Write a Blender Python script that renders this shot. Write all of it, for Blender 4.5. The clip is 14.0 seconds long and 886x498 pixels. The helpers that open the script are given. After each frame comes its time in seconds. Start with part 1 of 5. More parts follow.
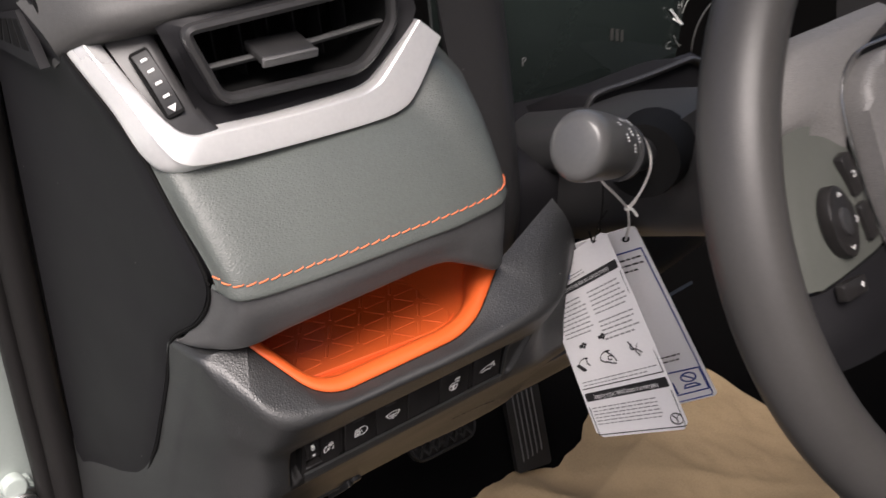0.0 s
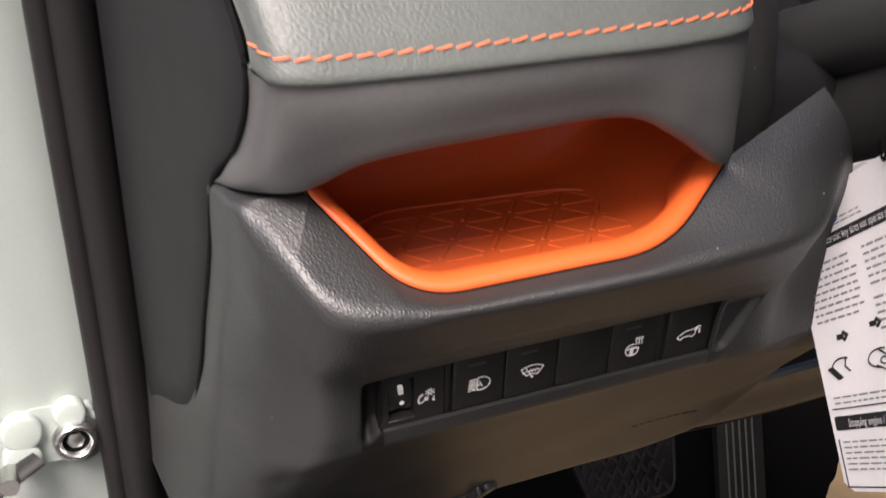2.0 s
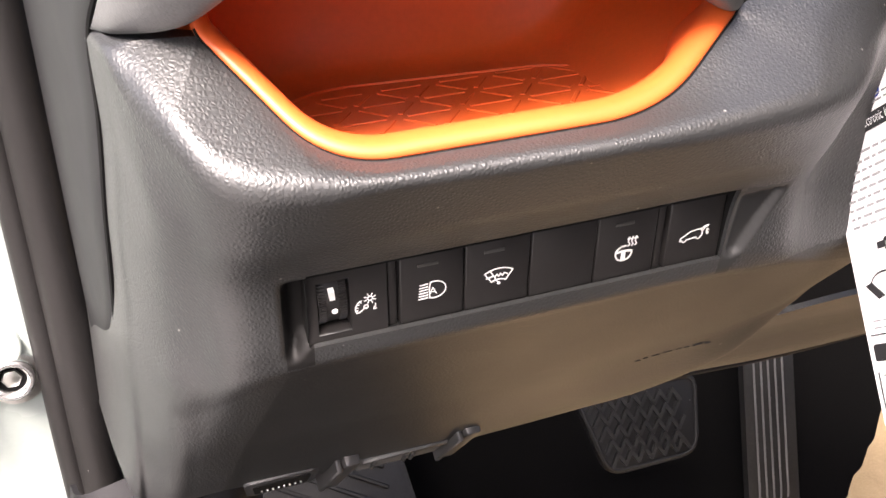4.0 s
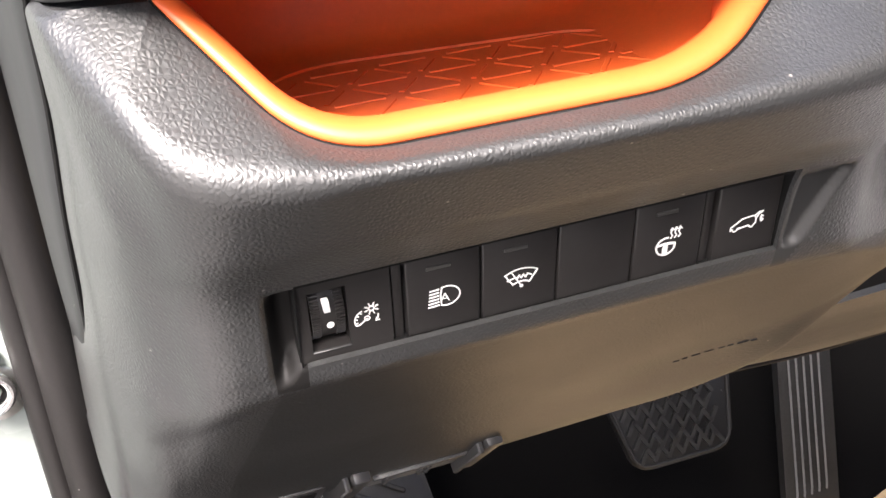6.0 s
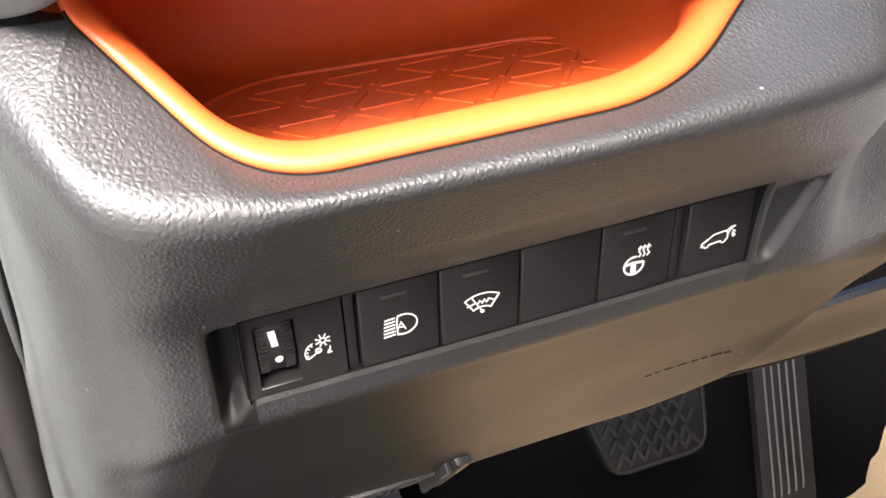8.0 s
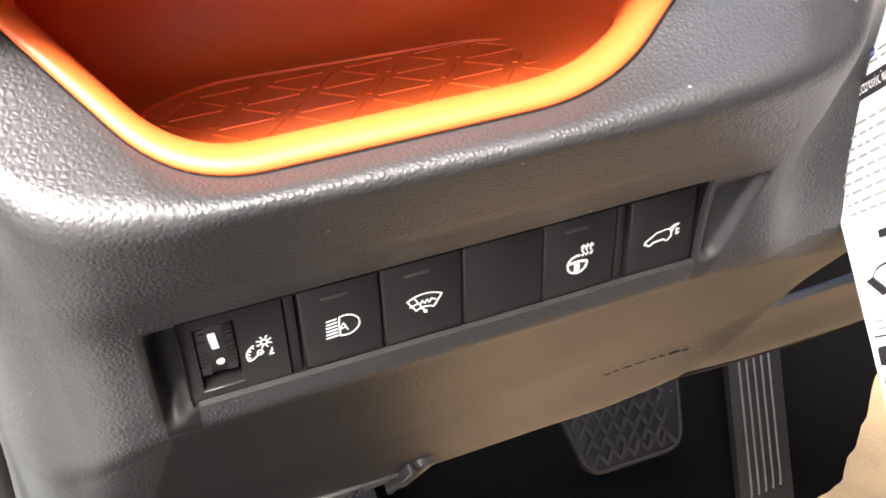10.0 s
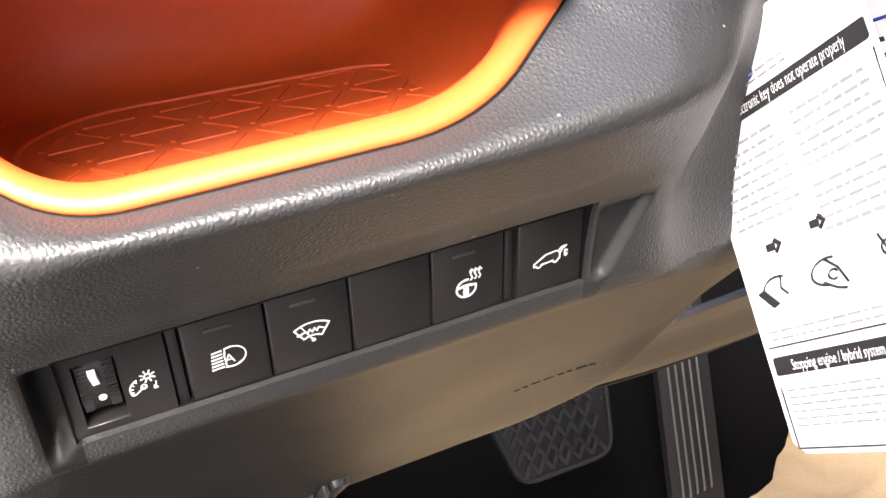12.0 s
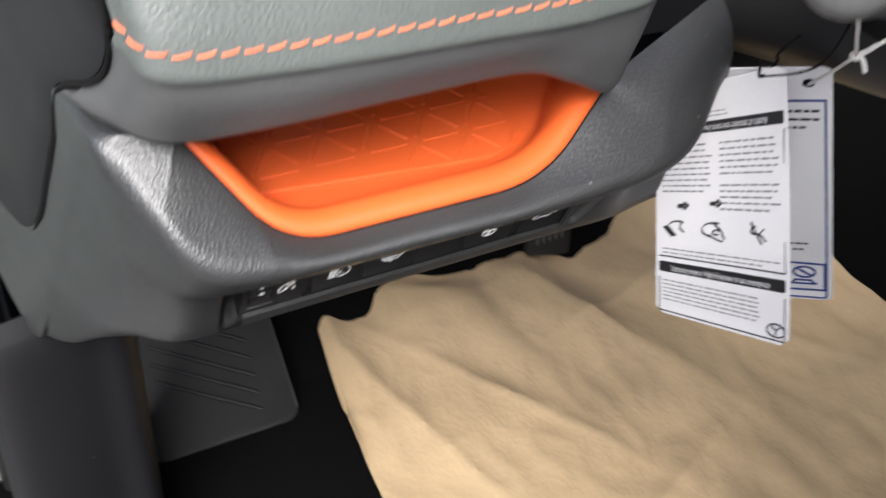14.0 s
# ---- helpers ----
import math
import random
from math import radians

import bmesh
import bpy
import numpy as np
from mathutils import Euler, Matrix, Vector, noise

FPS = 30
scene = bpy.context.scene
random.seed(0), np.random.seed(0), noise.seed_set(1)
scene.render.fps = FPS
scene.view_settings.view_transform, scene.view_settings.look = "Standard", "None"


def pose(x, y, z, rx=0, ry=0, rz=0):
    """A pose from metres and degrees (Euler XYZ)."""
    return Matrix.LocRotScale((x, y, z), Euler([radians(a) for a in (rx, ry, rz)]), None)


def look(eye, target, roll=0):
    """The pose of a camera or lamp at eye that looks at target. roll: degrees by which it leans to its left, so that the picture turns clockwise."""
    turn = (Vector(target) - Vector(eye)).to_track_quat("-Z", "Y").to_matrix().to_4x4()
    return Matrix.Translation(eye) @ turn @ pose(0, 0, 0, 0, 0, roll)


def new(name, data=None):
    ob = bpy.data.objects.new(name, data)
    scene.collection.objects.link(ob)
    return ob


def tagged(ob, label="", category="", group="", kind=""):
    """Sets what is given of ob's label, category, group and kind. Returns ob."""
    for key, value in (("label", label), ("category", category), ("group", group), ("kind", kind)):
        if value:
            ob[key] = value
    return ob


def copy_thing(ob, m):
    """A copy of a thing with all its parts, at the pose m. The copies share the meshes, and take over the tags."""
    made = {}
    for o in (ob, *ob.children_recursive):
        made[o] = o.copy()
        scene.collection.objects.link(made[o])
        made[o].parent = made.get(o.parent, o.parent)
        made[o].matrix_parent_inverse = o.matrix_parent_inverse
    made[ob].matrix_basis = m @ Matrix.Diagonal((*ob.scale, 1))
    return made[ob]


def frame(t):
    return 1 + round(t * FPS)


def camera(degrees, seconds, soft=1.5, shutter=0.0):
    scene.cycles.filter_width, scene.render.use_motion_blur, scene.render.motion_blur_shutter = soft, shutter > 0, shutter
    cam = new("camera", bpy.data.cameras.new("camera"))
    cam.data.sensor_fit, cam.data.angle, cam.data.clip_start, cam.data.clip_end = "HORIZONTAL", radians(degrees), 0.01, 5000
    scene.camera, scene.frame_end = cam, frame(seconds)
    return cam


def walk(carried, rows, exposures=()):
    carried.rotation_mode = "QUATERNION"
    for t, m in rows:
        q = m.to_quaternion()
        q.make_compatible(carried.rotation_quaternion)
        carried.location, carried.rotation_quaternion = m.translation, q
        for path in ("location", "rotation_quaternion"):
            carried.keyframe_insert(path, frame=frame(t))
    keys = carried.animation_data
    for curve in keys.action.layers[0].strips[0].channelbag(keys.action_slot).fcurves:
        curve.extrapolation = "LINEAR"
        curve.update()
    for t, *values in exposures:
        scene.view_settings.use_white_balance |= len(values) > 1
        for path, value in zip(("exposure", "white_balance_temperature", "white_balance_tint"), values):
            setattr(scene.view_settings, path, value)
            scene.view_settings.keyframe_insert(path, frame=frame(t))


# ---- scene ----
cam = camera(46.9, 14.0, shutter=0.45)
PATH = [
    (0, (-0.239, -0.466, 1.42), (0.736, 0.983, 0.446), -4.6),
    (0.2, (-0.226, -0.442, 1.417), (0.72, 0.998, 0.402), -4.3),
    (0.3, (-0.22, -0.43, 1.414), (0.716, 1.006, 0.384), -4.2),
    (0.4, (-0.214, -0.416, 1.411), (0.715, 1.024, 0.38), -4.0),
    (0.5, (-0.208, -0.401, 1.406), (0.719, 1.044, 0.38), -3.9),
    (0.7, (-0.197, -0.371, 1.39), (0.717, 1.06, 0.333), -3.1),
    (0.9, (-0.185, -0.358, 1.364), (0.645, 1.106, 0.283), -3.4),
    (1, (-0.179, -0.357, 1.349), (0.595, 1.142, 0.276), -3.6),
    (1.1, (-0.173, -0.359, 1.334), (0.552, 1.181, 0.283), -3.4),
    (1.2, (-0.168, -0.363, 1.318), (0.529, 1.235, 0.339), -3.3),
    (1.3, (-0.163, -0.368, 1.304), (0.493, 1.269, 0.36), -3.1),
    (1.4, (-0.159, -0.372, 1.29), (0.455, 1.272, 0.332), -3.0),
    (1.5, (-0.155, -0.374, 1.278), (0.44, 1.289, 0.34), -2.8),
    (1.7, (-0.148, -0.369, 1.258), (0.452, 1.336, 0.402), -2.8),
    (1.8, (-0.145, -0.364, 1.25), (0.462, 1.36, 0.436), -2.9),
    (2, (-0.137, -0.351, 1.232), (0.469, 1.374, 0.421), -2.9),
    (2.2, (-0.127, -0.339, 1.212), (0.459, 1.374, 0.362), -3.1),
    (2.3, (-0.122, -0.333, 1.202), (0.447, 1.371, 0.324), -3.3),
    (2.4, (-0.116, -0.329, 1.194), (0.439, 1.379, 0.315), -3.4),
    (2.5, (-0.112, -0.325, 1.187), (0.437, 1.395, 0.326), -3.5),
    (2.7, (-0.106, -0.32, 1.18), (0.439, 1.406, 0.329), -3.6),
    (3, (-0.101, -0.317, 1.177), (0.44, 1.404, 0.315), -3.8),
    (3.5, (-0.095, -0.313, 1.172), (0.442, 1.417, 0.325), -3.7),
    (6, (-0.074, -0.258, 1.148), (0.426, 1.468, 0.269), -5.8),
    (6.5, (-0.073, -0.251, 1.148), (0.441, 1.472, 0.273), -5.7),
    (7, (-0.069, -0.242, 1.149), (0.466, 1.472, 0.266), -5.8),
    (9.5, (-0.055, -0.241, 1.144), (0.492, 1.462, 0.249), -6.5),
    (10, (-0.05, -0.248, 1.146), (0.512, 1.453, 0.258), -6.6),
    (10.5, (-0.043, -0.254, 1.149), (0.549, 1.441, 0.267), -6.6),
    (11, (-0.044, -0.254, 1.149), (0.557, 1.438, 0.269), -6.6),
    (11.5, (-0.04, -0.255, 1.15), (0.578, 1.431, 0.27), -6.7),
    (12, (-0.032, -0.254, 1.15), (0.624, 1.414, 0.263), -6.5),
    (12.5, (-0.039, -0.258, 1.15), (0.624, 1.395, 0.239), -5.7),
    (13, (-0.061, -0.283, 1.169), (0.546, 1.411, 0.295), -6.3),
    (13.2, (-0.08, -0.306, 1.187), (0.452, 1.385, 0.263), -6.8),
    (13.3, (-0.1, -0.314, 1.204), (0.413, 1.332, 0.191), -4.0),
    (13.4, (-0.121, -0.319, 1.224), (0.399, 1.262, 0.116), -1.2),
    (13.5, (-0.131, -0.321, 1.246), (0.424, 1.201, 0.073), 1.6),
    (13.6, (-0.132, -0.318, 1.266), (0.476, 1.129, 0.026), 3.4),
    (14, (-0.127, -0.265, 1.332), (0.640, 0.880, -0.118), 10.0),
]
EXPOSURES = [(0.0, 0.1, 6350, 15), (1.0, 0.0, 6380, 14), (1.2, 0.5, 6500, 16), (1.5, 0.7, 6520, 17), (2.0, 0.5, 6500, 17), (2.5, 0.85, 6520, 17), (3.0, 1.3, 6600, 18), (3.5, 1.9, 6620, 18), (6.0, 2.15, 6380, 14), (7.0, 2.15, 6380, 14),
             (9.5, 2.22, 6420, 14), (12.5, 2.32, 6400, 14), (13.2, 2.3, 6450, 15), (13.6, 2.08, 6500, 14), (13.8, 1.55, 6300, 12), (14.0, 0.7, 5950, 9)]
walk(cam, [(t, look(eye, target, roll)) for t, eye, target, roll in PATH], EXPOSURES)

# ---- exposure, world and daylight ----
world = bpy.data.worlds.new("sky")
scene.world = world
world.use_nodes = True
wn = world.node_tree
sky = wn.nodes.new("ShaderNodeTexSky")
sky.sky_type = "NISHITA"
sky.sun_disc = False
sky.sun_elevation, sky.sun_rotation = radians(55), radians(214)
sky.dust_density, sky.ozone_density = 6.0, 1.0
wn.nodes["Background"].inputs[1].default_value = 0.13
wn.links.new(sky.outputs[0], wn.nodes["Background"].inputs[0])
sun = new("sun", bpy.data.lights.new("sun", "SUN"))
sun.data.energy, sun.data.angle, sun.data.color = 5.2, radians(30), (1.0, 0.93, 0.86)
sun.matrix_world = look((-1.28, -1.9, 4.28), (0, 0, 1))


# ---- materials ----
def material(name, color, rough=0.5, metal=0.0, spec=0.5, grain=0.0, grain_size=0.002, vary=0.12, kind="noise", dust=0.0, stretch=(0.8, 1.15, 1.2),
             sheen=0.0, rough_vary=0.08):
    """A procedural surface: base colour varied at two scales, fine relief of grain_size metres."""
    m = bpy.data.materials.new(name)
    m.use_nodes = True
    nt = m.node_tree
    b = nt.nodes["Principled BSDF"]
    b.inputs["Metallic"].default_value = metal
    b.inputs["Specular IOR Level"].default_value = spec
    if sheen:
        b.inputs["Sheen Weight"].default_value = sheen
    co = nt.nodes.new("ShaderNodeTexCoord")
    big = nt.nodes.new("ShaderNodeTexNoise")
    big.inputs["Scale"].default_value, big.inputs["Detail"].default_value = 14, 4
    fine = nt.nodes.new("ShaderNodeTexNoise")
    fine.inputs["Scale"].default_value, fine.inputs["Detail"].default_value = 420, 3
    for n in (big, fine):
        nt.links.new(co.outputs["Object"], n.inputs["Vector"])
    add = nt.nodes.new("ShaderNodeMath")
    add.operation = "ADD"
    nt.links.new(big.outputs["Fac"], add.inputs[0])
    nt.links.new(fine.outputs["Fac"], add.inputs[1])
    ramp = nt.nodes.new("ShaderNodeMapRange")
    ramp.inputs["From Min"].default_value, ramp.inputs["From Max"].default_value = 0.6, 1.4
    ramp.inputs["To Min"].default_value, ramp.inputs["To Max"].default_value = 1 - vary, 1 + vary
    nt.links.new(add.outputs[0], ramp.inputs["Value"])
    mul = nt.nodes.new("ShaderNodeVectorMath")
    mul.operation = "SCALE"
    mul.inputs[0].default_value = color
    nt.links.new(ramp.outputs[0], mul.inputs["Scale"])
    out = mul.outputs["Vector"]
    if dust:
        speck = nt.nodes.new("ShaderNodeTexVoronoi")
        speck.inputs["Scale"].default_value = 150
        nt.links.new(co.outputs["Object"], speck.inputs["Vector"])
        dot = nt.nodes.new("ShaderNodeMapRange")
        dot.inputs["From Min"].default_value, dot.inputs["From Max"].default_value = 0.085, 0.05
        nt.links.new(speck.outputs["Distance"], dot.inputs["Value"])
        sparse = nt.nodes.new("ShaderNodeMath")
        sparse.operation = "GREATER_THAN"
        sparse.inputs[1].default_value = 1 - dust
        split = nt.nodes.new("ShaderNodeSeparateColor")
        nt.links.new(speck.outputs["Color"], split.inputs[0])
        nt.links.new(split.outputs[0], sparse.inputs[0])
        both = nt.nodes.new("ShaderNodeMath")
        both.operation = "MULTIPLY"
        nt.links.new(dot.outputs[0], both.inputs[0])
        nt.links.new(sparse.outputs[0], both.inputs[1])
        mix = nt.nodes.new("ShaderNodeMix")
        mix.data_type = "RGBA"
        nt.links.new(both.outputs[0], mix.inputs[0])
        nt.links.new(out, mix.inputs[6])
        mix.inputs[7].default_value = (0.26, 0.25, 0.23, 1)
        out = mix.outputs[2]
    nt.links.new(out, b.inputs["Base Color"])
    rr = nt.nodes.new("ShaderNodeMapRange")
    rr.inputs["To Min"].default_value, rr.inputs["To Max"].default_value = max(0, rough - rough_vary), min(1, rough + rough_vary)
    nt.links.new(big.outputs["Fac"], rr.inputs["Value"])
    nt.links.new(rr.outputs[0], b.inputs["Roughness"])
    if grain:
        bump = nt.nodes.new("ShaderNodeBump")
        bump.inputs["Strength"].default_value = grain
        bump.inputs["Distance"].default_value = grain_size * 0.35
        if kind == "leather":
            warp = nt.nodes.new("ShaderNodeTexNoise")
            warp.inputs["Scale"].default_value = 0.35 / grain_size
            nt.links.new(co.outputs["Object"], warp.inputs["Vector"])
            off = nt.nodes.new("ShaderNodeVectorMath")
            off.operation = "MULTIPLY_ADD"
            off.inputs[1].default_value = (grain_size * 0.9,) * 3
            nt.links.new(warp.outputs["Color"], off.inputs[0])
            nt.links.new(co.outputs["Object"], off.inputs[2])
            squash = nt.nodes.new("ShaderNodeMapping")
            squash.inputs["Scale"].default_value = stretch
            nt.links.new(off.outputs[0], squash.inputs["Vector"])
            cell = nt.nodes.new("ShaderNodeTexVoronoi")
            cell.feature = "DISTANCE_TO_EDGE"
            cell.inputs["Scale"].default_value = 1 / grain_size
            nt.links.new(squash.outputs[0], cell.inputs["Vector"])
            groove = nt.nodes.new("ShaderNodeMapRange")
            groove.interpolation_type = "SMOOTHSTEP"
            groove.inputs["From Max"].default_value = 0.50
            nt.links.new(cell.outputs["Distance"], groove.inputs["Value"])
            dome = nt.nodes.new("ShaderNodeTexVoronoi")
            dome.feature = "SMOOTH_F1"
            dome.inputs["Smoothness"].default_value = 0.6
            dome.inputs["Scale"].default_value = 1 / grain_size
            nt.links.new(squash.outputs[0], dome.inputs["Vector"])
            pebble = nt.nodes.new("ShaderNodeMath")
            pebble.operation = "MULTIPLY_ADD"
            pebble.inputs[1].default_value = -0.7
            nt.links.new(dome.outputs["Distance"], pebble.inputs[0])
            nt.links.new(groove.outputs[0], pebble.inputs[2])
            inv = nt.nodes.new("ShaderNodeMath")
            inv.operation = "MULTIPLY_ADD"
            inv.inputs[1].default_value = 0.10
            nt.links.new(fine.outputs["Fac"], inv.inputs[0])
            nt.links.new(pebble.outputs[0], inv.inputs[2])
            nt.links.new(inv.outputs[0], bump.inputs["Height"])
        else:
            small = nt.nodes.new("ShaderNodeTexNoise")
            small.inputs["Scale"].default_value, small.inputs["Detail"].default_value = 1 / grain_size, 4
            nt.links.new(co.outputs["Object"], small.inputs["Vector"])
            nt.links.new(small.outputs["Fac"], bump.inputs["Height"])
        nt.links.new(bump.outputs[0], b.inputs["Normal"])
    return m


M_PANEL = material("grained_dark_plastic", (0.022, 0.0226, 0.0230), 0.45, spec=0.85, grain=0.22, grain_size=0.00165, kind="leather", dust=0.10, stretch=(1.15, 1.0, 0.9))
M_PAD = material("grey_leatherette", (0.088, 0.098, 0.091), 0.45, grain=0.23, grain_size=0.0015, kind="leather", dust=0.02, stretch=(0.7, 1.1, 1.25))
M_BAND = material("smooth_soft_plastic", (0.095, 0.095, 0.095), 0.5, grain=0.13, grain_size=0.0013, kind="leather")
M_DARK = material("dark_satin_plastic", (0.030, 0.0295, 0.030), 0.40, grain=0.12, grain_size=0.0006, dust=0.05)
M_KNOB = material("grey_stalk_plastic", (0.085, 0.085, 0.084), 0.30, grain=0.08, grain_size=0.0006, dust=0.04)
M_END = material("dark_end_plastic", (0.0105, 0.0102, 0.0115), 0.55, spec=0.22, grain=0.12, grain_size=0.0006, dust=0.03)
M_BLACK = material("black_plastic", (0.034, 0.034, 0.035), 0.4, grain=0.1, grain_size=0.0005, dust=0.015)
M_GAP = material("dark_gap", (0.006, 0.006, 0.006), 0.8, spec=0.12)
M_ORANGE = material("orange_rubber", (0.67, 0.110, 0.022), 0.42, grain=0.08, grain_size=0.0008, vary=0.06)
M_THREAD = material("orange_thread", (0.80, 0.20, 0.08), 0.7, grain=0.5, grain_size=0.0004)
M_SILVER = material("satin_silver", (0.90, 0.90, 0.89), 0.29, metal=0.55, grain=0.05, grain_size=0.0006, vary=0.04)
M_CHROME = material("bright_metal", (0.75, 0.75, 0.75), 0.22, metal=1.0, grain=0.1, grain_size=0.002)
M_WHITE = material("white_print", (0.82, 0.82, 0.80), 0.6, vary=0.03)
M_PAPER = material("white_card", (0.87, 0.86, 0.87), 0.6, grain=0.06, grain_size=0.001, vary=0.03)
M_INK = material("black_ink", (0.012, 0.012, 0.014), 0.6)
M_BLUE = material("blue_ink", (0.015, 0.04, 0.22), 0.6)
M_KRAFT = material("kraft_paper", (0.315, 0.226, 0.124), 0.8, grain=0.35, grain_size=0.006, vary=0.14)
M_RUBBER = material("rubber_seal", (0.012, 0.0110, 0.0108), 0.5, spec=0.35, grain=0.15, grain_size=0.001, dust=0.02)
M_TREAD = material("tread_rubber", (0.022, 0.0215, 0.020), 0.34, grain=0.2, grain_size=0.001, dust=0.05)
M_PEDAL = material("ribbed_rubber", (0.0075, 0.0072, 0.0070), 0.60, spec=0.3, grain=0.3, grain_size=0.001, dust=0.05)
M_FOOT = material("footrest_rubber", (0.0095, 0.0092, 0.0090), 0.6, vary=0.5, grain=0.3, grain_size=0.001, spec=0.35)
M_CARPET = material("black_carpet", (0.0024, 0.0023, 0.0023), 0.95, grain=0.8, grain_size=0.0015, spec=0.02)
M_PAINT = material("pale_green_paint", (0.41, 0.46, 0.43), 0.25, vary=0.04)
M_STEEL = material("zinc_steel", (0.55, 0.55, 0.52), 0.3, metal=1.0, grain=0.2, grain_size=0.003)
M_WHEEL = material("wheel_leather", (0.044, 0.042, 0.040), 0.44, grain=0.06, grain_size=0.0012, kind="leather")
M_HUB = material("grained_wheel_cover", (0.155, 0.150, 0.145), 0.44, grain=0.32, grain_size=0.0016, kind="leather")
M_UNDER = material("smooth_dark_plastic", (0.019, 0.0195, 0.0195), 0.42, spec=0.36, grain=0.15, grain_size=0.0016, kind="leather", dust=0.08)
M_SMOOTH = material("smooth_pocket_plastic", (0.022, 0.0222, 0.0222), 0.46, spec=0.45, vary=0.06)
# darkened copy of the pocket plastic: the recess's shade put into the colour
M_POCKET_SHADE = material("shaded_pocket_plastic", (0.0095, 0.0090, 0.0088), 0.55, spec=0.22, vary=0.06)
M_UPPER = material("soft_dash_skin", (0.060, 0.059, 0.057), 0.55, grain=0.10, grain_size=0.0013, kind="leather")
M_SPOKE = material("satin_grey_plastic", (0.078, 0.082, 0.073), 0.36, grain=0.05, grain_size=0.0008, vary=0.05)
M_GLASS = material("dark_gauge_glass", (0.018, 0.024, 0.022), 0.10)
M_STRING = material("white_cord", (0.75, 0.73, 0.7), 0.7, grain=0.5, grain_size=0.0006)
M_GROUND = material("asphalt", (0.16, 0.155, 0.15), 0.9, grain=0.4, grain_size=0.01)
M_LINER = material("grey_headliner", (0.35, 0.34, 0.32), 0.9, grain=0.3, grain_size=0.002)
M_FAINT = material("dim_print", (0.22, 0.22, 0.21), 0.6)
M_GREYINK = material("grey_print", (0.27, 0.27, 0.28), 0.6)


# ---- building helpers ----
def mesh_of(bm, name, mat, smooth=True, angle=40):
    bmesh.ops.recalc_face_normals(bm, faces=bm.faces[:])
    me = bpy.data.meshes.new(name)
    bm.to_mesh(me)
    bm.free()
    if smooth:
        me.set_sharp_from_angle(angle=radians(angle))
    for p in me.polygons:
        p.use_smooth = smooth
    me.materials.append(mat)
    return me


def thing(name, bm, mat, label, category, m=None, group="", kind="", smooth=True, angle=40):
    """A top-level thing: a mesh, or an Empty when bm is None."""
    ob = new(name, mesh_of(bm, name, mat, smooth, angle) if bm else None)
    if m is not None:
        ob.matrix_world = m
    return tagged(ob, label, category, group, kind)


def part(name, bm, mat, parent, label="", m=None, smooth=True, angle=40):
    ob = new(name, mesh_of(bm, name, mat, smooth, angle))
    ob.parent = parent
    if m is not None:
        ob.matrix_basis = m
    return tagged(ob, label)


def structure(name, bm, mat, label, category, smooth=True):
    return thing(name, bm, mat, label, category, kind="structure", smooth=smooth)


def grid(fn, nu, nv, bm=None, close_u=False):
    """A sheet of quads through fn(u, v), u and v from 0 to 1."""
    bm = bm or bmesh.new()
    rows = [[bm.verts.new(fn(i / nu, j / nv)) for j in range(nv + 1)] for i in range(nu + (0 if close_u else 1))]
    for i in range(nu):
        for j in range(nv):
            a, b = rows[i], rows[(i + 1) % len(rows)]
            bm.faces.new((a[j], b[j], b[j + 1], a[j + 1]))
    return bm


def curve_through(points, n):
    """n + 1 points on a smooth (Catmull-Rom) curve through the given points."""
    p = [Vector(q) for q in points]
    p = [2 * p[0] - p[1]] + p + [2 * p[-1] - p[-2]]
    out = []
    for k in range(n + 1):
        s = k / n * (len(p) - 3)
        i = min(int(s), len(p) - 4)
        t = s - i
        a, b, c, d = p[i:i + 4]
        out.append(0.5 * (2 * b + (c - a) * t + (2 * a - 5 * b + 4 * c - d) * t * t + (3 * b - a - 3 * c + d) * t ** 3))
    return out


def tube(path, radius, sides=10, bm=None, closed=False, flat=1.0, up=(0, 0, 1), caps=True):
    """A rod along the path; radius may be a function of 0..1; flat squeezes it across 'up'."""
    bm = bm or bmesh.new()
    path = [Vector(p) for p in path]
    n = len(path)
    rings = []
    for i, p in enumerate(path):
        a = path[(i - 1) % n] if closed or i else p
        b = path[(i + 1) % n] if closed or i < n - 1 else p
        d = (b - a).normalized()
        side = d.cross(Vector(up))
        if side.length < 1e-4:
            side = d.cross(Vector((1, 0, 0.1)))
        side.normalize()
        nor = side.cross(d)
        r = radius(i / max(1, n - 1)) if callable(radius) else radius
        rings.append([bm.verts.new(p + r * (math.cos(2 * math.pi * k / sides) * side + flat * math.sin(2 * math.pi * k / sides) * nor))
                      for k in range(sides)])
    for i in range(n if closed else n - 1):
        a, b = rings[i], rings[(i + 1) % n]
        for k in range(sides):
            bm.faces.new((a[k], a[(k + 1) % sides], b[(k + 1) % sides], b[k]))
    if caps and not closed:
        bm.faces.new(rings[0])
        bm.faces.new(rings[-1][::-1])
    return bm


def box(sx, sy, sz, bevel=0.0, seg=2, at=(0, 0, 0), bm=None):
    one = bmesh.new()
    bmesh.ops.create_cube(one, size=1, matrix=Matrix.Translation(at) @ Matrix.Diagonal((sx, sy, sz, 1)))
    if bevel:
        bmesh.ops.bevel(one, geom=one.edges[:], offset=bevel, segments=seg, profile=0.5, affect="EDGES")
    if bm is None:
        return one
    join(bm, one)
    return bm


def join(bm, other, m=None):
    me = bpy.data.meshes.new("joined")
    other.to_mesh(me)
    other.free()
    if m is not None:
        me.transform(m)
    bm.from_mesh(me)
    bpy.data.meshes.remove(me)
    return bm


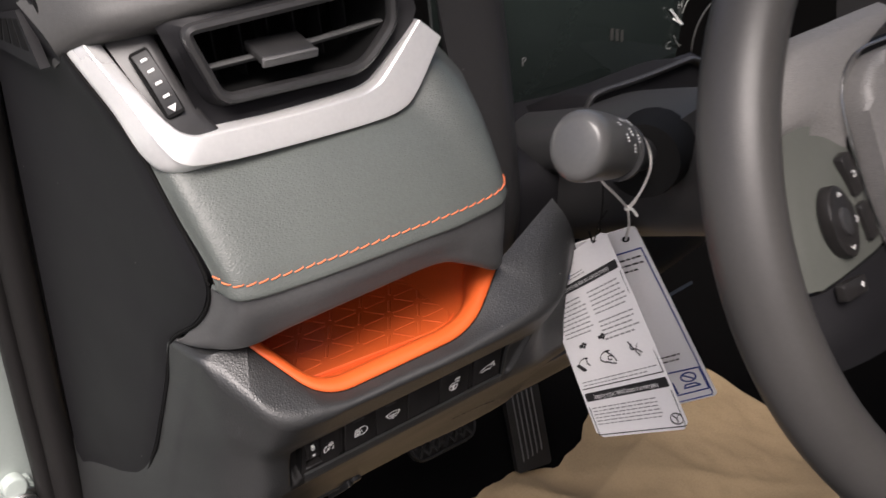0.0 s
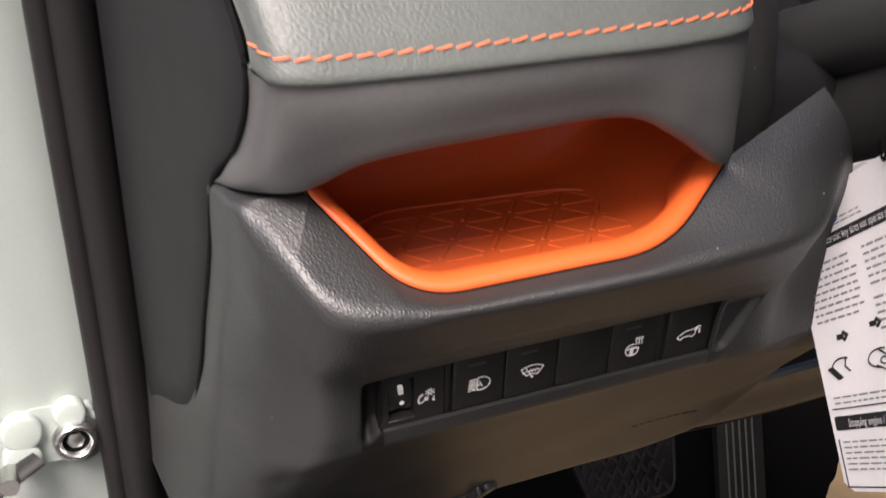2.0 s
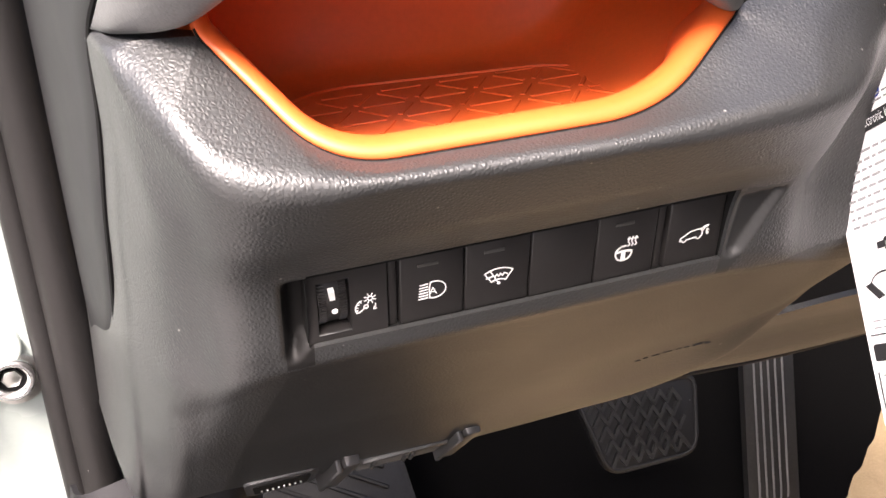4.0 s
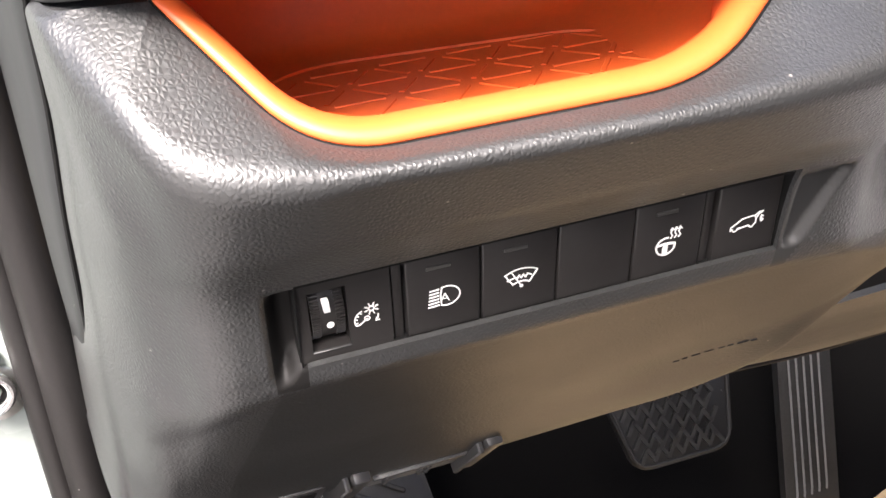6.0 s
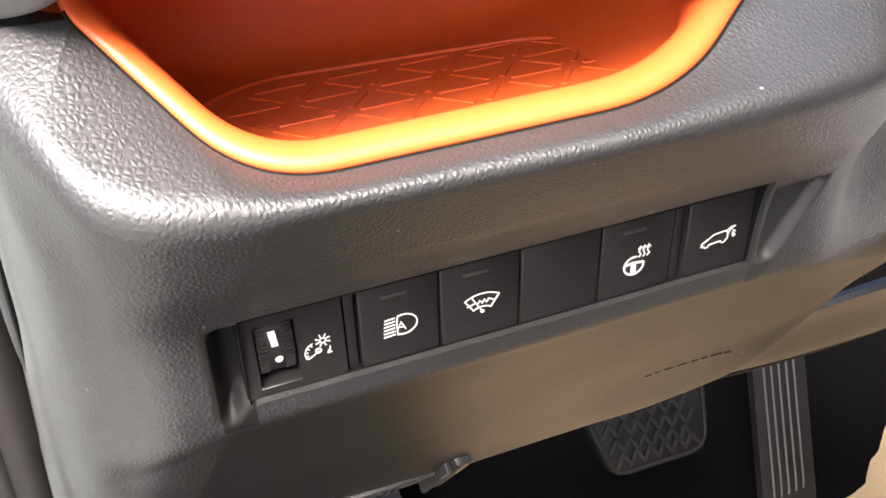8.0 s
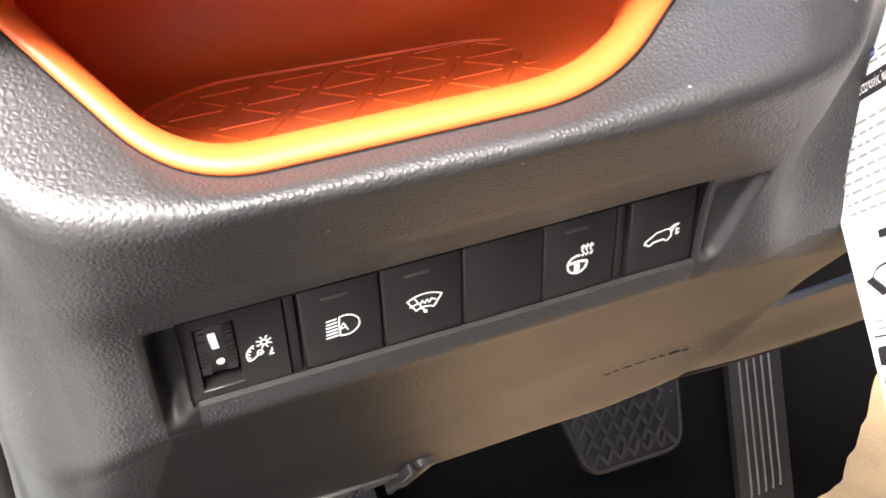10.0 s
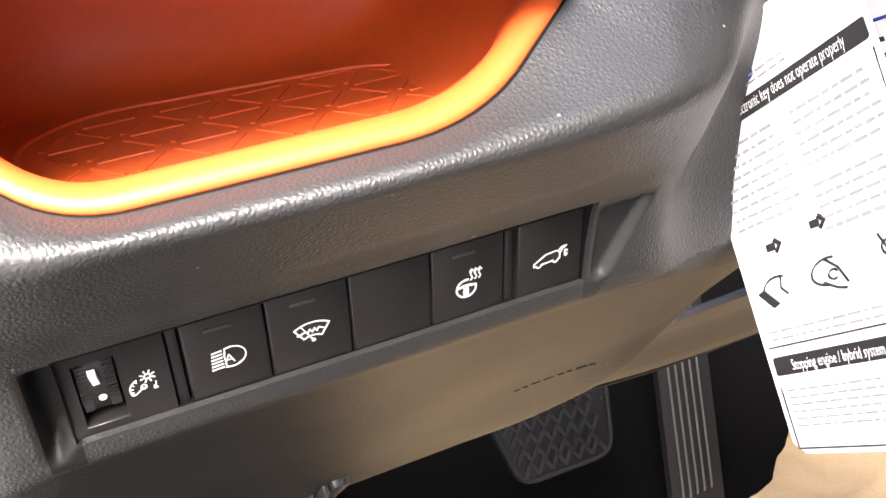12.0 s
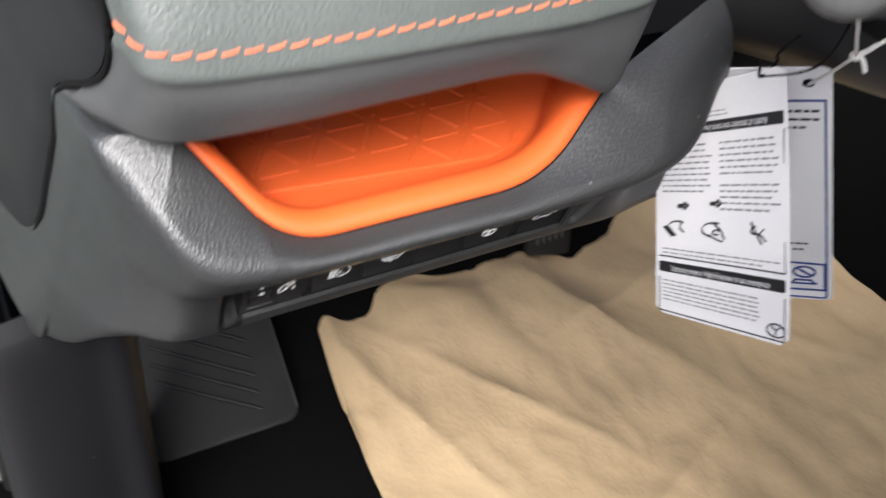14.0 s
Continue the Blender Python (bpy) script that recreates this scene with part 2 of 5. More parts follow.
def prism(outline, depth, bevel=0.0, seg=2):
    """An outline of (x, z) pairs given a depth towards +y, its front at y = 0."""
    bm = bmesh.new()
    front = [bm.verts.new((x, 0, z)) for x, z in outline]
    back = [bm.verts.new((x, depth, z)) for x, z in outline]
    bm.faces.new(front)
    bm.faces.new(back[::-1])
    n = len(outline)
    rim = []
    for i in range(n):
        f = bm.faces.new((front[i], back[i], back[(i + 1) % n], front[(i + 1) % n]))
        rim.append(bm.edges.get((front[i], front[(i + 1) % n])))
    if bevel:
        bmesh.ops.bevel(bm, geom=rim, offset=bevel, segments=seg, profile=0.5, affect="EDGES")
    return bm


def strokes(lines, width, depth=0.0006):
    """Thin raised bars along polylines of (x, z), facing -y."""
    bm = bmesh.new()
    for line in lines:
        for (ax, az), (bx, bz) in zip(line, line[1:]):
            d = Vector((bx - ax, 0, bz - az))
            if d.length < 1e-7:
                continue
            side = Vector((-d.z, 0, d.x)).normalized() * width / 2
            ext = d.normalized() * width * 0.3
            a, b = Vector((ax, 0, az)) - ext, Vector((bx, 0, bz)) + ext
            q = [bm.verts.new(v) for v in (a + side, b + side, b - side, a - side)]
            r = [bm.verts.new(v.co - Vector((0, depth, 0))) for v in q]
            bm.faces.new(r)
            for i in range(4):
                bm.faces.new((q[i], q[(i + 1) % 4], r[(i + 1) % 4], r[i]))
    return bm


def arc(cx, cz, r, a0, a1, n=12, rz=None):
    return [(cx + r * math.cos(radians(a0 + (a1 - a0) * i / n)), cz + (rz or r) * math.sin(radians(a0 + (a1 - a0) * i / n))) for i in range(n + 1)]


def smooth(a, b, x):
    t = min(1, max(0, (x - a) / (b - a)))
    return t * t * (3 - 2 * t)


def rounded(points, radius, n=6):
    """A closed outline of (x, z) with its corners rounded."""
    out = []
    m = len(points)
    for i in range(m):
        p, a, b = (Vector(points[j % m]) for j in (i, i - 1, i + 1))
        r = radius[i] if isinstance(radius, (list, tuple)) else radius
        da, db = (a - p), (b - p)
        la, lb = min(r, da.length * 0.49), min(r, db.length * 0.49)
        p0, p1 = p + da.normalized() * la, p + db.normalized() * lb
        for k in range(n + 1):
            t = k / n
            out.append(tuple((1 - t) ** 2 * p0 + 2 * t * (1 - t) * p + t * t * p1))
    return out


def loft(rails, nu, nv):
    """Points of a smooth skin through feature curves: nu steps between the points of a rail, nv between rails."""
    rows = [r if len(r) > 40 else curve_through(r, nu * (len(r) - 1)) for r in rails]
    return [spaced_curve(col, nv) for col in zip(*rows)]


def spaced_curve(points, n):
    """A smooth curve through unevenly spaced points, n steps between each two, without overshoot."""
    p = [Vector(q) for q in points]
    h = [max(1e-6, (b - a).length) for a, b in zip(p, p[1:])]
    slope = [(b - a) / w for a, b, w in zip(p, p[1:], h)]
    tan = [slope[0]] + [(slope[i - 1] * h[i] + slope[i] * h[i - 1]) / (h[i - 1] + h[i]) for i in range(1, len(h))] + [slope[-1]]
    near = [h[0]] + [min(a, b) for a, b in zip(h, h[1:])] + [h[-1]]
    out = []
    for i, w in enumerate(h):
        a, b = tan[i] * min(w, 1.8 * near[i]), tan[i + 1] * min(w, 1.8 * near[i + 1])
        for k in range(n):
            t = k / n
            out.append(p[i] * (2 * t ** 3 - 3 * t * t + 1) + a * (t ** 3 - 2 * t * t + t) + p[i + 1] * (3 * t * t - 2 * t ** 3) + b * (t ** 3 - t * t))
    return out + [p[-1]]


def sheet(points, skip=None):
    bm = bmesh.new()
    v = [[bm.verts.new(p) for p in col] for col in points]
    for i in range(len(v) - 1):
        for j in range(len(v[0]) - 1):
            if not (skip and skip(i, j)):
                bm.faces.new((v[i][j], v[i + 1][j], v[i + 1][j + 1], v[i][j + 1]))
    return bm


def shell(bm, depth=0.0025, away=(0, 1, 0)):
    """Turns a sheet into a shell whose second side lies depth behind it, on the side that 'away' points to."""
    bmesh.ops.recalc_face_normals(bm, faces=bm.faces[:])
    mean = Vector()
    for f in bm.faces:
        mean += f.normal * f.calc_area()
    if mean.dot(Vector(away)) > 0:
        bmesh.ops.reverse_faces(bm, faces=bm.faces[:])
    bm.normal_update()
    front = bm.faces[:]
    rim = [e for e in bm.edges if e.is_boundary]
    twin = {v: bm.verts.new(v.co - v.normal * depth) for v in bm.verts[:]}
    for e in rim:
        a, b = e.link_loops[0].vert, e.link_loops[0].link_loop_next.vert
        bm.faces.new((b, a, twin[a], twin[b]))
    for f in front:
        bm.faces.new([twin[v] for v in reversed(f.verts)])
    return bm


def along(points, s):
    """The point at the share s (0..1) of a polyline's index range."""
    t = s * (len(points) - 1)
    i = min(int(t), len(points) - 2)
    return points[i].lerp(points[i + 1], t - i)


# ---- lower dashboard panel: feature curves from the door side to the steering column ----
def bent(points, radii, straight=10, arc_n=10):
    """An open polyline with rounded corners: 'straight' steps on each leg, arc_n on each corner."""
    p = [Vector(q) for q in points]
    out = []
    start = p[0]
    for k in range(1, len(p)):
        if k < len(p) - 1:
            a, b = (p[k - 1] - p[k]).normalized(), (p[k + 1] - p[k]).normalized()
            e0, e1 = p[k] + a * radii[k - 1], p[k] + b * radii[k - 1]
        else:
            e0 = e1 = p[k]
        out += [start.lerp(e0, t / straight) for t in range(straight)]
        if k < len(p) - 1:
            out += [e0.lerp(p[k], t / arc_n).lerp(p[k].lerp(e1, t / arc_n), t / arc_n) for t in range(arc_n)]
        start = e1
    return out + [start]


LIP = bent([(-0.071, 0.010, 1.135), (-0.0665, -0.003, 1.1005), (-0.0375, -0.0335, 1.0640), (0.069, -0.0345, 1.0640), (0.110, -0.010, 1.0860), (0.116, 0.004, 1.135)], [0.003, 0.020, 0.022, 0.003])
CAVITY = bent([(-0.078, 0.0, 1.145), (-0.075, 0.0, 1.105), (-0.047, 0.0, 1.0535), (0.082, 0.0, 1.0535), (0.121, 0.0, 1.085), (0.124, 0.0, 1.145)], [0.006, 0.016, 0.020, 0.006])


def lip_at(x):
    seg = [q for q in LIP if -0.0665 <= q.x <= 0.1101]
    for a, b in zip(seg, seg[1:]):
        if a.x <= x <= b.x:
            return a.lerp(b, (x - a.x) / max(1e-9, b.x - a.x))
    return seg[0].copy() if x < seg[0].x else seg[-1].copy()


def behind(rail, dx=-0.014, dy=0.115):
    """The rail with a first point added that runs on behind the door seal."""
    return [(rail[0][0] + dx, rail[0][1] + dy, rail[0][2])] + rail


NU, NV = 28, 20
RIM_LEFT = [(-0.104, 0.077, 1.0985), (-0.0945, 0.036, 1.0990), (-0.0885, 0.006, 1.1000), (-0.0790, 0.0005, 1.1003), (-0.0663, -0.003, 1.1003)]
RIM_XS = [-0.0663, -0.057, -0.0455, 0.005, 0.060, 0.094, 0.110]
RIM = curve_through(RIM_LEFT, 4 * NU)
for xa, xb in zip(RIM_XS, RIM_XS[1:]):
    RIM += [lip_at(xa + (xb - xa) * k / NU) for k in range(1, NU + 1)]
RIM += curve_through([RIM[-1], (0.142, -0.001, 1.097), (0.172, 0.007, 1.106)], 2 * NU)[1:]
RIDGE = behind([(-0.0965, 0.033, 1.0965), (-0.0930, 0.006, 1.0985), (-0.0885, -0.006, 1.0930), (-0.0790, -0.0265, 1.0795), (-0.0680, -0.0390, 1.0680), (-0.0455, -0.0440, 1.0632),
                (0.01, -0.0445, 1.0607), (0.06, -0.0455, 1.0605), (0.1155, -0.0440, 1.0612), (0.140, -0.037, 1.0650), (0.158, -0.023, 1.075), (0.178, -0.006, 1.085)])
ridge_row = curve_through(RIDGE, NU * 12)
SHELF = []
for k, (a, b) in enumerate(zip(RIM, ridge_row)):
    side = 1 - smooth(4.5 * NU, 6.2 * NU, k)
    SHELF.append(a.lerp(b, 0.60 + 0.24 * side) + Vector((0.0004 * side, -0.0012 + 0.0012 * side, 0.0014 + 0.0016 * side)))
UPPER = behind([(-0.0985, 0.048, 1.065), (-0.094, 0.022, 1.060), (-0.0885, -0.001, 1.052), (-0.0785, -0.0140, 1.045), (-0.0672, -0.0250, 1.041), (-0.0455, -0.0275, 1.0385),
                (0.01, -0.0292, 1.0385), (0.06, -0.0292, 1.0380), (0.1155, -0.0275, 1.0375), (0.144, -0.023, 1.040), (0.163, -0.006, 1.043), (0.188, -0.002, 1.045)])
ROW_TOP = behind([(-0.1035, 0.067, 1.026), (-0.0985, 0.043, 1.023), (-0.090, 0.018, 1.020), (-0.0800, 0.0025, 1.0200), (-0.0680, -0.0092, 1.0208), (-0.0455, -0.0115, 1.0214),
                  (0.01, -0.0115, 1.0214), (0.06, -0.0115, 1.0214), (0.1155, -0.0115, 1.0214), (0.143, -0.007, 1.016), (0.161, 0.004, 1.011), (0.196, 0.004, 1.006)])
ROW_LOW = behind([(-0.108, 0.090, 0.985), (-0.1015, 0.061, 0.985), (-0.092, 0.032, 0.986), (-0.0810, 0.0148, 0.9870), (-0.0690, 0.0016, 0.9873), (-0.0455, -0.0002, 0.9885),
                  (0.01, -0.0002, 0.9885), (0.06, -0.0002, 0.9885), (0.1155, -0.0002, 0.9885), (0.143, 0.001, 0.984), (0.168, 0.009, 0.978), (0.203, 0.015, 0.972)])
BEND = behind([(-0.111, 0.100, 0.965), (-0.104, 0.068, 0.966), (-0.094, 0.036, 0.968), (-0.0815, 0.0195, 0.972), (-0.069, 0.0062, 0.977), (-0.0455, 0.0028, 0.980),
               (0.01, 0.0024, 0.981), (0.06, 0.0024, 0.981), (0.1155, 0.0026, 0.981), (0.148, 0.006, 0.976), (0.178, 0.016, 0.967), (0.206, 0.025, 0.960)])
EDGE = behind([(-0.126, 0.160, 0.840), (-0.117, 0.152, 0.834), (-0.107, 0.148, 0.832), (-0.0955, 0.148, 0.833), (-0.072, 0.153, 0.829), (-0.045, 0.158, 0.822),
               (0.01, 0.161, 0.816), (0.06, 0.155, 0.821), (0.1155, 0.147, 0.828), (0.150, 0.125, 0.846), (0.175, 0.088, 0.882), (0.190, 0.062, 0.918)])
BELOW = [tuple(Vector(a).lerp(Vector(b), 0.5) + Vector((0, 0, lift))) for a, b, lift in
         zip(BEND, EDGE, (0.0, -0.004, -0.006, -0.008, -0.006, -0.002, 0.0, 0.0, 0.0, 0.0, 0.0, 0.0, 0.0))]
UNDER = [(x, y + 0.03, z + 0.006) for x, y, z in EDGE]
CREASE = [tuple(Vector(a).lerp(Vector(b), w)) for a, b, w in zip(BEND, BELOW, (0.5, 0.5, 0.5, 0.45, 0.35, 0.2) + (0.06,) * 7)]
skin = loft([RIM, SHELF, ridge_row, UPPER, ROW_TOP, ROW_LOW, BEND, CREASE, BELOW, EDGE, UNDER], NU, NV)
for _ in range(70):
    # evens out the shelf beside the tray between the feature curves
    before = [col[:3 * NV] for col in skin]
    for i in range(NU // 2, 7 * NU):
        for j in range(2, 3 * NV - 2):
            w = 0.5 * smooth(0, 0.7 * NV, j) * (1 - smooth(2.3 * NV, 3 * NV, j)) * smooth(NU / 2, NU * 1.5, i) * (1 - smooth(6 * NU, 7 * NU, i))
            if w > 0.01:
                skin[i][j] = before[i][j] * (1 - w) + (before[i - 1][j] + before[i + 1][j]) * (w / 2)

for i in range(11 * NU):
    # a flat shelf, a tight rounded ridge and a flat outer face
    w = 1 - smooth(9.2 * NU, 10.6 * NU, i)
    top, ridge, low = skin[i][0], skin[i][2 * NV], skin[i][3 * NV]
    a, b = (top - ridge).normalized(), (low - ridge).normalized()
    r = min(0.0100, 0.62 * (top - ridge).length)
    apex = ridge - (a + b) * (r / 4)
    line = bent([top, apex, low], [r], 14, 32)
    for j in range(1, 3 * NV):
        skin[i][j] = skin[i][j].lerp(line[j], w)

for _ in range(60):
    # the same towards the column, past the tray's corner
    before = [list(col[:3 * NV]) for col in skin]
    for i in range(9 * NU, 12 * NU - 1):
        for j in range(2, 3 * NV - 2):
            w = 0.5 * smooth(0, 0.6 * NV, j) * (1 - smooth(2.2 * NV, 3 * NV, j)) * smooth(9 * NU, 9.5 * NU, i) * (1 - smooth(11.2 * NU, 12 * NU, i))
            if w > 0.01:
                skin[i][j] = before[i][j] * (1 - w) + (before[i - 1][j] + before[i + 1][j]) * (w / 2)


def dents(p):
    """The finger pocket beside the dimmer and the three-cornered dent at the row's inner end."""
    low = 0.9835 + 0.0055 * smooth(-0.0520, -0.0452, p.x)
    pocket = smooth(-0.0555, -0.0490, p.x) * (1 - smooth(-0.0450, -0.0440, p.x)) * smooth(low - 0.002, low + 0.0070, p.z) * (1 - smooth(1.0165, 1.0208, p.z))
    slant = (p.x - 0.1235) * 0.90 - (p.z - 0.9895) * 0.44
    right = smooth(0.1170, 0.1195, p.x) * (1 - smooth(1.0165, 1.0185, p.z)) * (1 - smooth(-0.0016, 0.0006, slant)) * smooth(0.9870, 0.9920, p.z)
    return Vector((p.x, p.y + 0.0080 * pocket + 0.0034 * right, p.z))


lower_panel = thing("lower_dashboard_panel", None, None, "dark grey grained plastic dashboard panel below the orange tray", "dashboard panel")
skin_part = part("skin", shell(sheet([[dents(p) for p in col] for col in skin], lambda i, j: 6 * NU <= i < 9 * NU and 4 * NV <= j < 5 * NV), 0.002), M_PANEL, lower_panel, angle=60)
skin_part.data.materials.append(M_UNDER)
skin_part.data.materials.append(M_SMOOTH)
skin_part.data.materials.append(M_POCKET_SHADE)
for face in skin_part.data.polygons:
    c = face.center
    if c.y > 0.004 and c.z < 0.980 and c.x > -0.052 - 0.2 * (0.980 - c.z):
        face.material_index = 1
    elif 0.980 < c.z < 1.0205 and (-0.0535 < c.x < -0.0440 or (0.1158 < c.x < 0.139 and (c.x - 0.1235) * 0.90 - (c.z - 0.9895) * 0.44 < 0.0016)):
        # the left pocket gets the darkened copy, which stands in for its shade
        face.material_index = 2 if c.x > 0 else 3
flange = [RIM[k] + Vector((0, 0.0, -0.0006)) for k in range(0, 4 * NU + 1, 4)]
part("flange", shell(sheet([[p, p + Vector((0.001, 0.02, -0.001)), p + Vector((0.003, 0.05, -0.002))] for p in flange]), 0.001, (0, 0, -1)), M_PANEL, lower_panel)
# faint moulded marks on the slanted underside
mark_a, mark_b = Vector((0.1270, 0.0848, 0.8918)), Vector((0.1605, 0.0708, 0.9020))
mark_x = (mark_b - mark_a).normalized()
mark_n = Vector((-0.13, -0.78, -0.62))
mark_n = (mark_n - mark_x * mark_n.dot(mark_x)).normalized()
for at, length in ((0.03, 0.003), (0.13, 0.0025), (0.26, 0.004), (0.41, 0.0045), (0.56, 0.003), (0.67, 0.0025), (0.82, 0.005), (0.96, 0.003)):
    spot = mark_a.lerp(mark_b, at) + Vector((0, -0.0052, 0.0076)) * (at * (1 - at)) - mark_n * 0.0004
    part("moulded_mark", box(length, 0.0016, 0.0005, 0.0001, 1), M_END, lower_panel, m=Matrix.Translation(spot) @ Matrix((mark_x, -mark_n, mark_x.cross(-mark_n))).transposed().to_4x4(), smooth=False)
TILT_ROW = 11.0


def row_pose(x, deeper=0.0):
    return pose(x, -0.0018 + deeper, 1.0030, TILT_ROW)


bay = bmesh.new()
bay_front = [bay.verts.new(p) for p in ((-0.0452, 0.0010, -0.0149), (0.1158, 0.0010, -0.0149), (0.1158, -0.0030, 0.0168), (-0.0452, -0.0030, 0.0168))]
bay_back = [bay.verts.new((v.co.x, 0.0135, v.co.z)) for v in bay_front]
bay.faces.new(bay_back)
for k in range(4):
    bay.faces.new((bay_front[k], bay_front[(k + 1) % 4], bay_back[(k + 1) % 4], bay_back[k]))
shell(bay, 0.0008)
part("switch_bay", bay, M_GAP, lower_panel, "black recess that holds the switches", row_pose(0))
# the slit and strip under the inner end
strip = [[(0.140, 0.118, 0.868), (0.19, 0.088, 0.895), (0.24, 0.080, 0.903), (0.32, 0.080, 0.903), (0.42, 0.090, 0.898)],
         [(0.140, 0.132, 0.854), (0.19, 0.112, 0.872), (0.24, 0.106, 0.876), (0.32, 0.108, 0.874), (0.42, 0.118, 0.870)],
         [(0.140, 0.143, 0.836), (0.19, 0.135, 0.840), (0.24, 0.134, 0.838), (0.32, 0.140, 0.834), (0.42, 0.148, 0.834)],
         [(0.140, 0.17, 0.842), (0.19, 0.165, 0.846), (0.24, 0.164, 0.844), (0.32, 0.170, 0.840), (0.42, 0.178, 0.840)]]
knee_strip = thing("knee_bolster", shell(sheet(loft(strip, 6, 4)), 0.003), M_PANEL, "dark plastic knee bolster strip under the steering column", "knee bolster")
part("lower_lip", tube(curve_through(strip[2], 24), 0.0022, 8), M_END, knee_strip, "rounded darker lower lip")
knee_back = [[(0.17, 0.10, 1.03), (0.26, 0.09, 1.02), (0.36, 0.09, 1.02), (0.50, 0.12, 1.02)],
             [(0.17, 0.11, 0.97), (0.26, 0.10, 0.96), (0.36, 0.10, 0.955), (0.50, 0.13, 0.95)],
             [(0.17, 0.13, 0.915), (0.26, 0.12, 0.905), (0.36, 0.12, 0.895), (0.50, 0.15, 0.885)],
             [(0.17, 0.16, 0.90), (0.26, 0.16, 0.895), (0.36, 0.16, 0.885), (0.50, 0.18, 0.88)]]
thing("column_lower_panel", shell(sheet(loft(knee_back, 6, 5)), 0.003), M_DARK, "dark plastic panel below the steering column", "column panel")
def under_pose(x, up, out=0.0, turn=0.0):
    """A pose on the slanted underside, 'up' metres above its lower edge."""
    return pose(x, 0.157 - 0.690 * up - 0.7236 * out, 0.819 + 0.7236 * up - 0.690 * out, 43.6) @ pose(0, 0, 0, 0, turn, 0)


bracket = thing("panel_bracket", box(0.050, 0.005, 0.030, 0.0012, at=(0.0, 0.0, 0.0)), M_BAND, "grey plastic mounting bracket at the lower panel edge", "bracket", under_pose(0.0165, 0.017, 0.0022))
part("ledge", box(0.048, 0.003, 0.004, 0.0008, at=(0.0, -0.0030, 0.0125)), M_PANEL, bracket, "paler upper ledge")
for x in (-0.016, 0.002, 0.006):
    part("rib", box(0.0022, 0.003, 0.016, 0.0006, 1, at=(x, -0.0030, -0.002)), M_DARK, bracket)
clip_bm = box(0.0090, 0.010, 0.052, 0.0020, at=(0, 0, 0))
box(0.0032, 0.013, 0.046, 0.0008, 1, at=(-0.0066, 0.0, -0.001), bm=clip_bm)
clip = thing("panel_clip", clip_bm, M_DARK, "black plastic clip across the lower panel edge", "clip", under_pose(0.0485, 0.022, 0.0035, 7), group="panel clips")
copy_thing(clip, under_pose(-0.0180, 0.020, 0.0035, 9))
obd = thing("diagnostic_socket", None, None, "black plastic diagnostic socket under the panel", "socket", under_pose(-0.050, 0.020, 0.004))
part("housing", prism(rounded([(-0.018, -0.017), (0.018, -0.017), (0.020, 0.017), (-0.020, 0.017)], 0.004), 0.02, 0.0014), M_BLACK, obd)
part("opening", prism(rounded([(-0.014, -0.011), (0.014, -0.011), (0.0155, 0.010), (-0.0155, 0.010)], 0.003), 0.002), M_GAP, obd, "dark opening of the socket", pose(0, -0.0006, 0))
for k in range(8):
    part("contact", box(0.0010, 0.001, 0.0022, at=(-0.0105 + 0.0030 * k, -0.0009, -0.004)), M_STEEL, obd)

# ---- orange tray ----
MOUTH = Vector((0.022, -0.02, 1.13))
FLOOR_Z = 1.0540
inward = []
for i, p in enumerate(LIP):
    d = LIP[min(i + 1, len(LIP) - 1)] - LIP[max(i - 1, 0)]
    v = Vector((-d.z, 0, d.x)).normalized()
    inward.append(v if v.dot(MOUTH - p) > 0 else -v)
for _ in range(5):
    inward = [(inward[max(i - 1, 0)] + inward[i] + inward[min(i + 1, len(inward) - 1)]).normalized() for i in range(len(inward))]
rings = []
for a, b in ((-0.0006, 0.0030), (0.0002, 0.0001), (0.0010, -0.0004), (0.0024, 0.0000), (0.0040, 0.0014), (0.0051, 0.0040), (0.0054, 0.0078), (0.0042, 0.0115)):
    rings.append([p + v * a + Vector((0, b, 0)) for p, v in zip(LIP, inward)])
for share, y_side, y_front in ((0.55, 0.014, -0.019), (0.85, 0.019, -0.014), (1.0, 0.025, -0.006), (1.0, 0.050, 0.050), (1.0, 0.082, 0.082)):
    row = [a.lerp(Vector((c.x, 0, c.z)), share) for a, c in zip(rings[7], CAVITY)]
    for q, p in zip(row, LIP):
        q.y = y_front + (y_side - y_front) * smooth(1.061, 1.080, p.z)
    rings.append(row)
for shrink, y in ((0.97, 0.092), (0.90, 0.098), (0.6, 0.101), (0.2, 0.102)):
    rings.append([Vector((0.022 + (c.x - 0.022) * shrink, y, 1.11 + (c.z - 1.11) * shrink)) for c in CAVITY])
tray = thing("storage_tray", None, None, "orange rubber-lined open storage tray set in the dashboard", "storage tray")
part("liner", shell(sheet(rings), 0.0012), M_ORANGE, tray, angle=80)
part("joint", tube([p + Vector((0, -0.0001, 0)) - v * 0.0001 for p, v in zip(LIP[12:-12], inward[12:-12])], 0.00038, 6), M_GAP, tray, "thin dark joint round the liner")
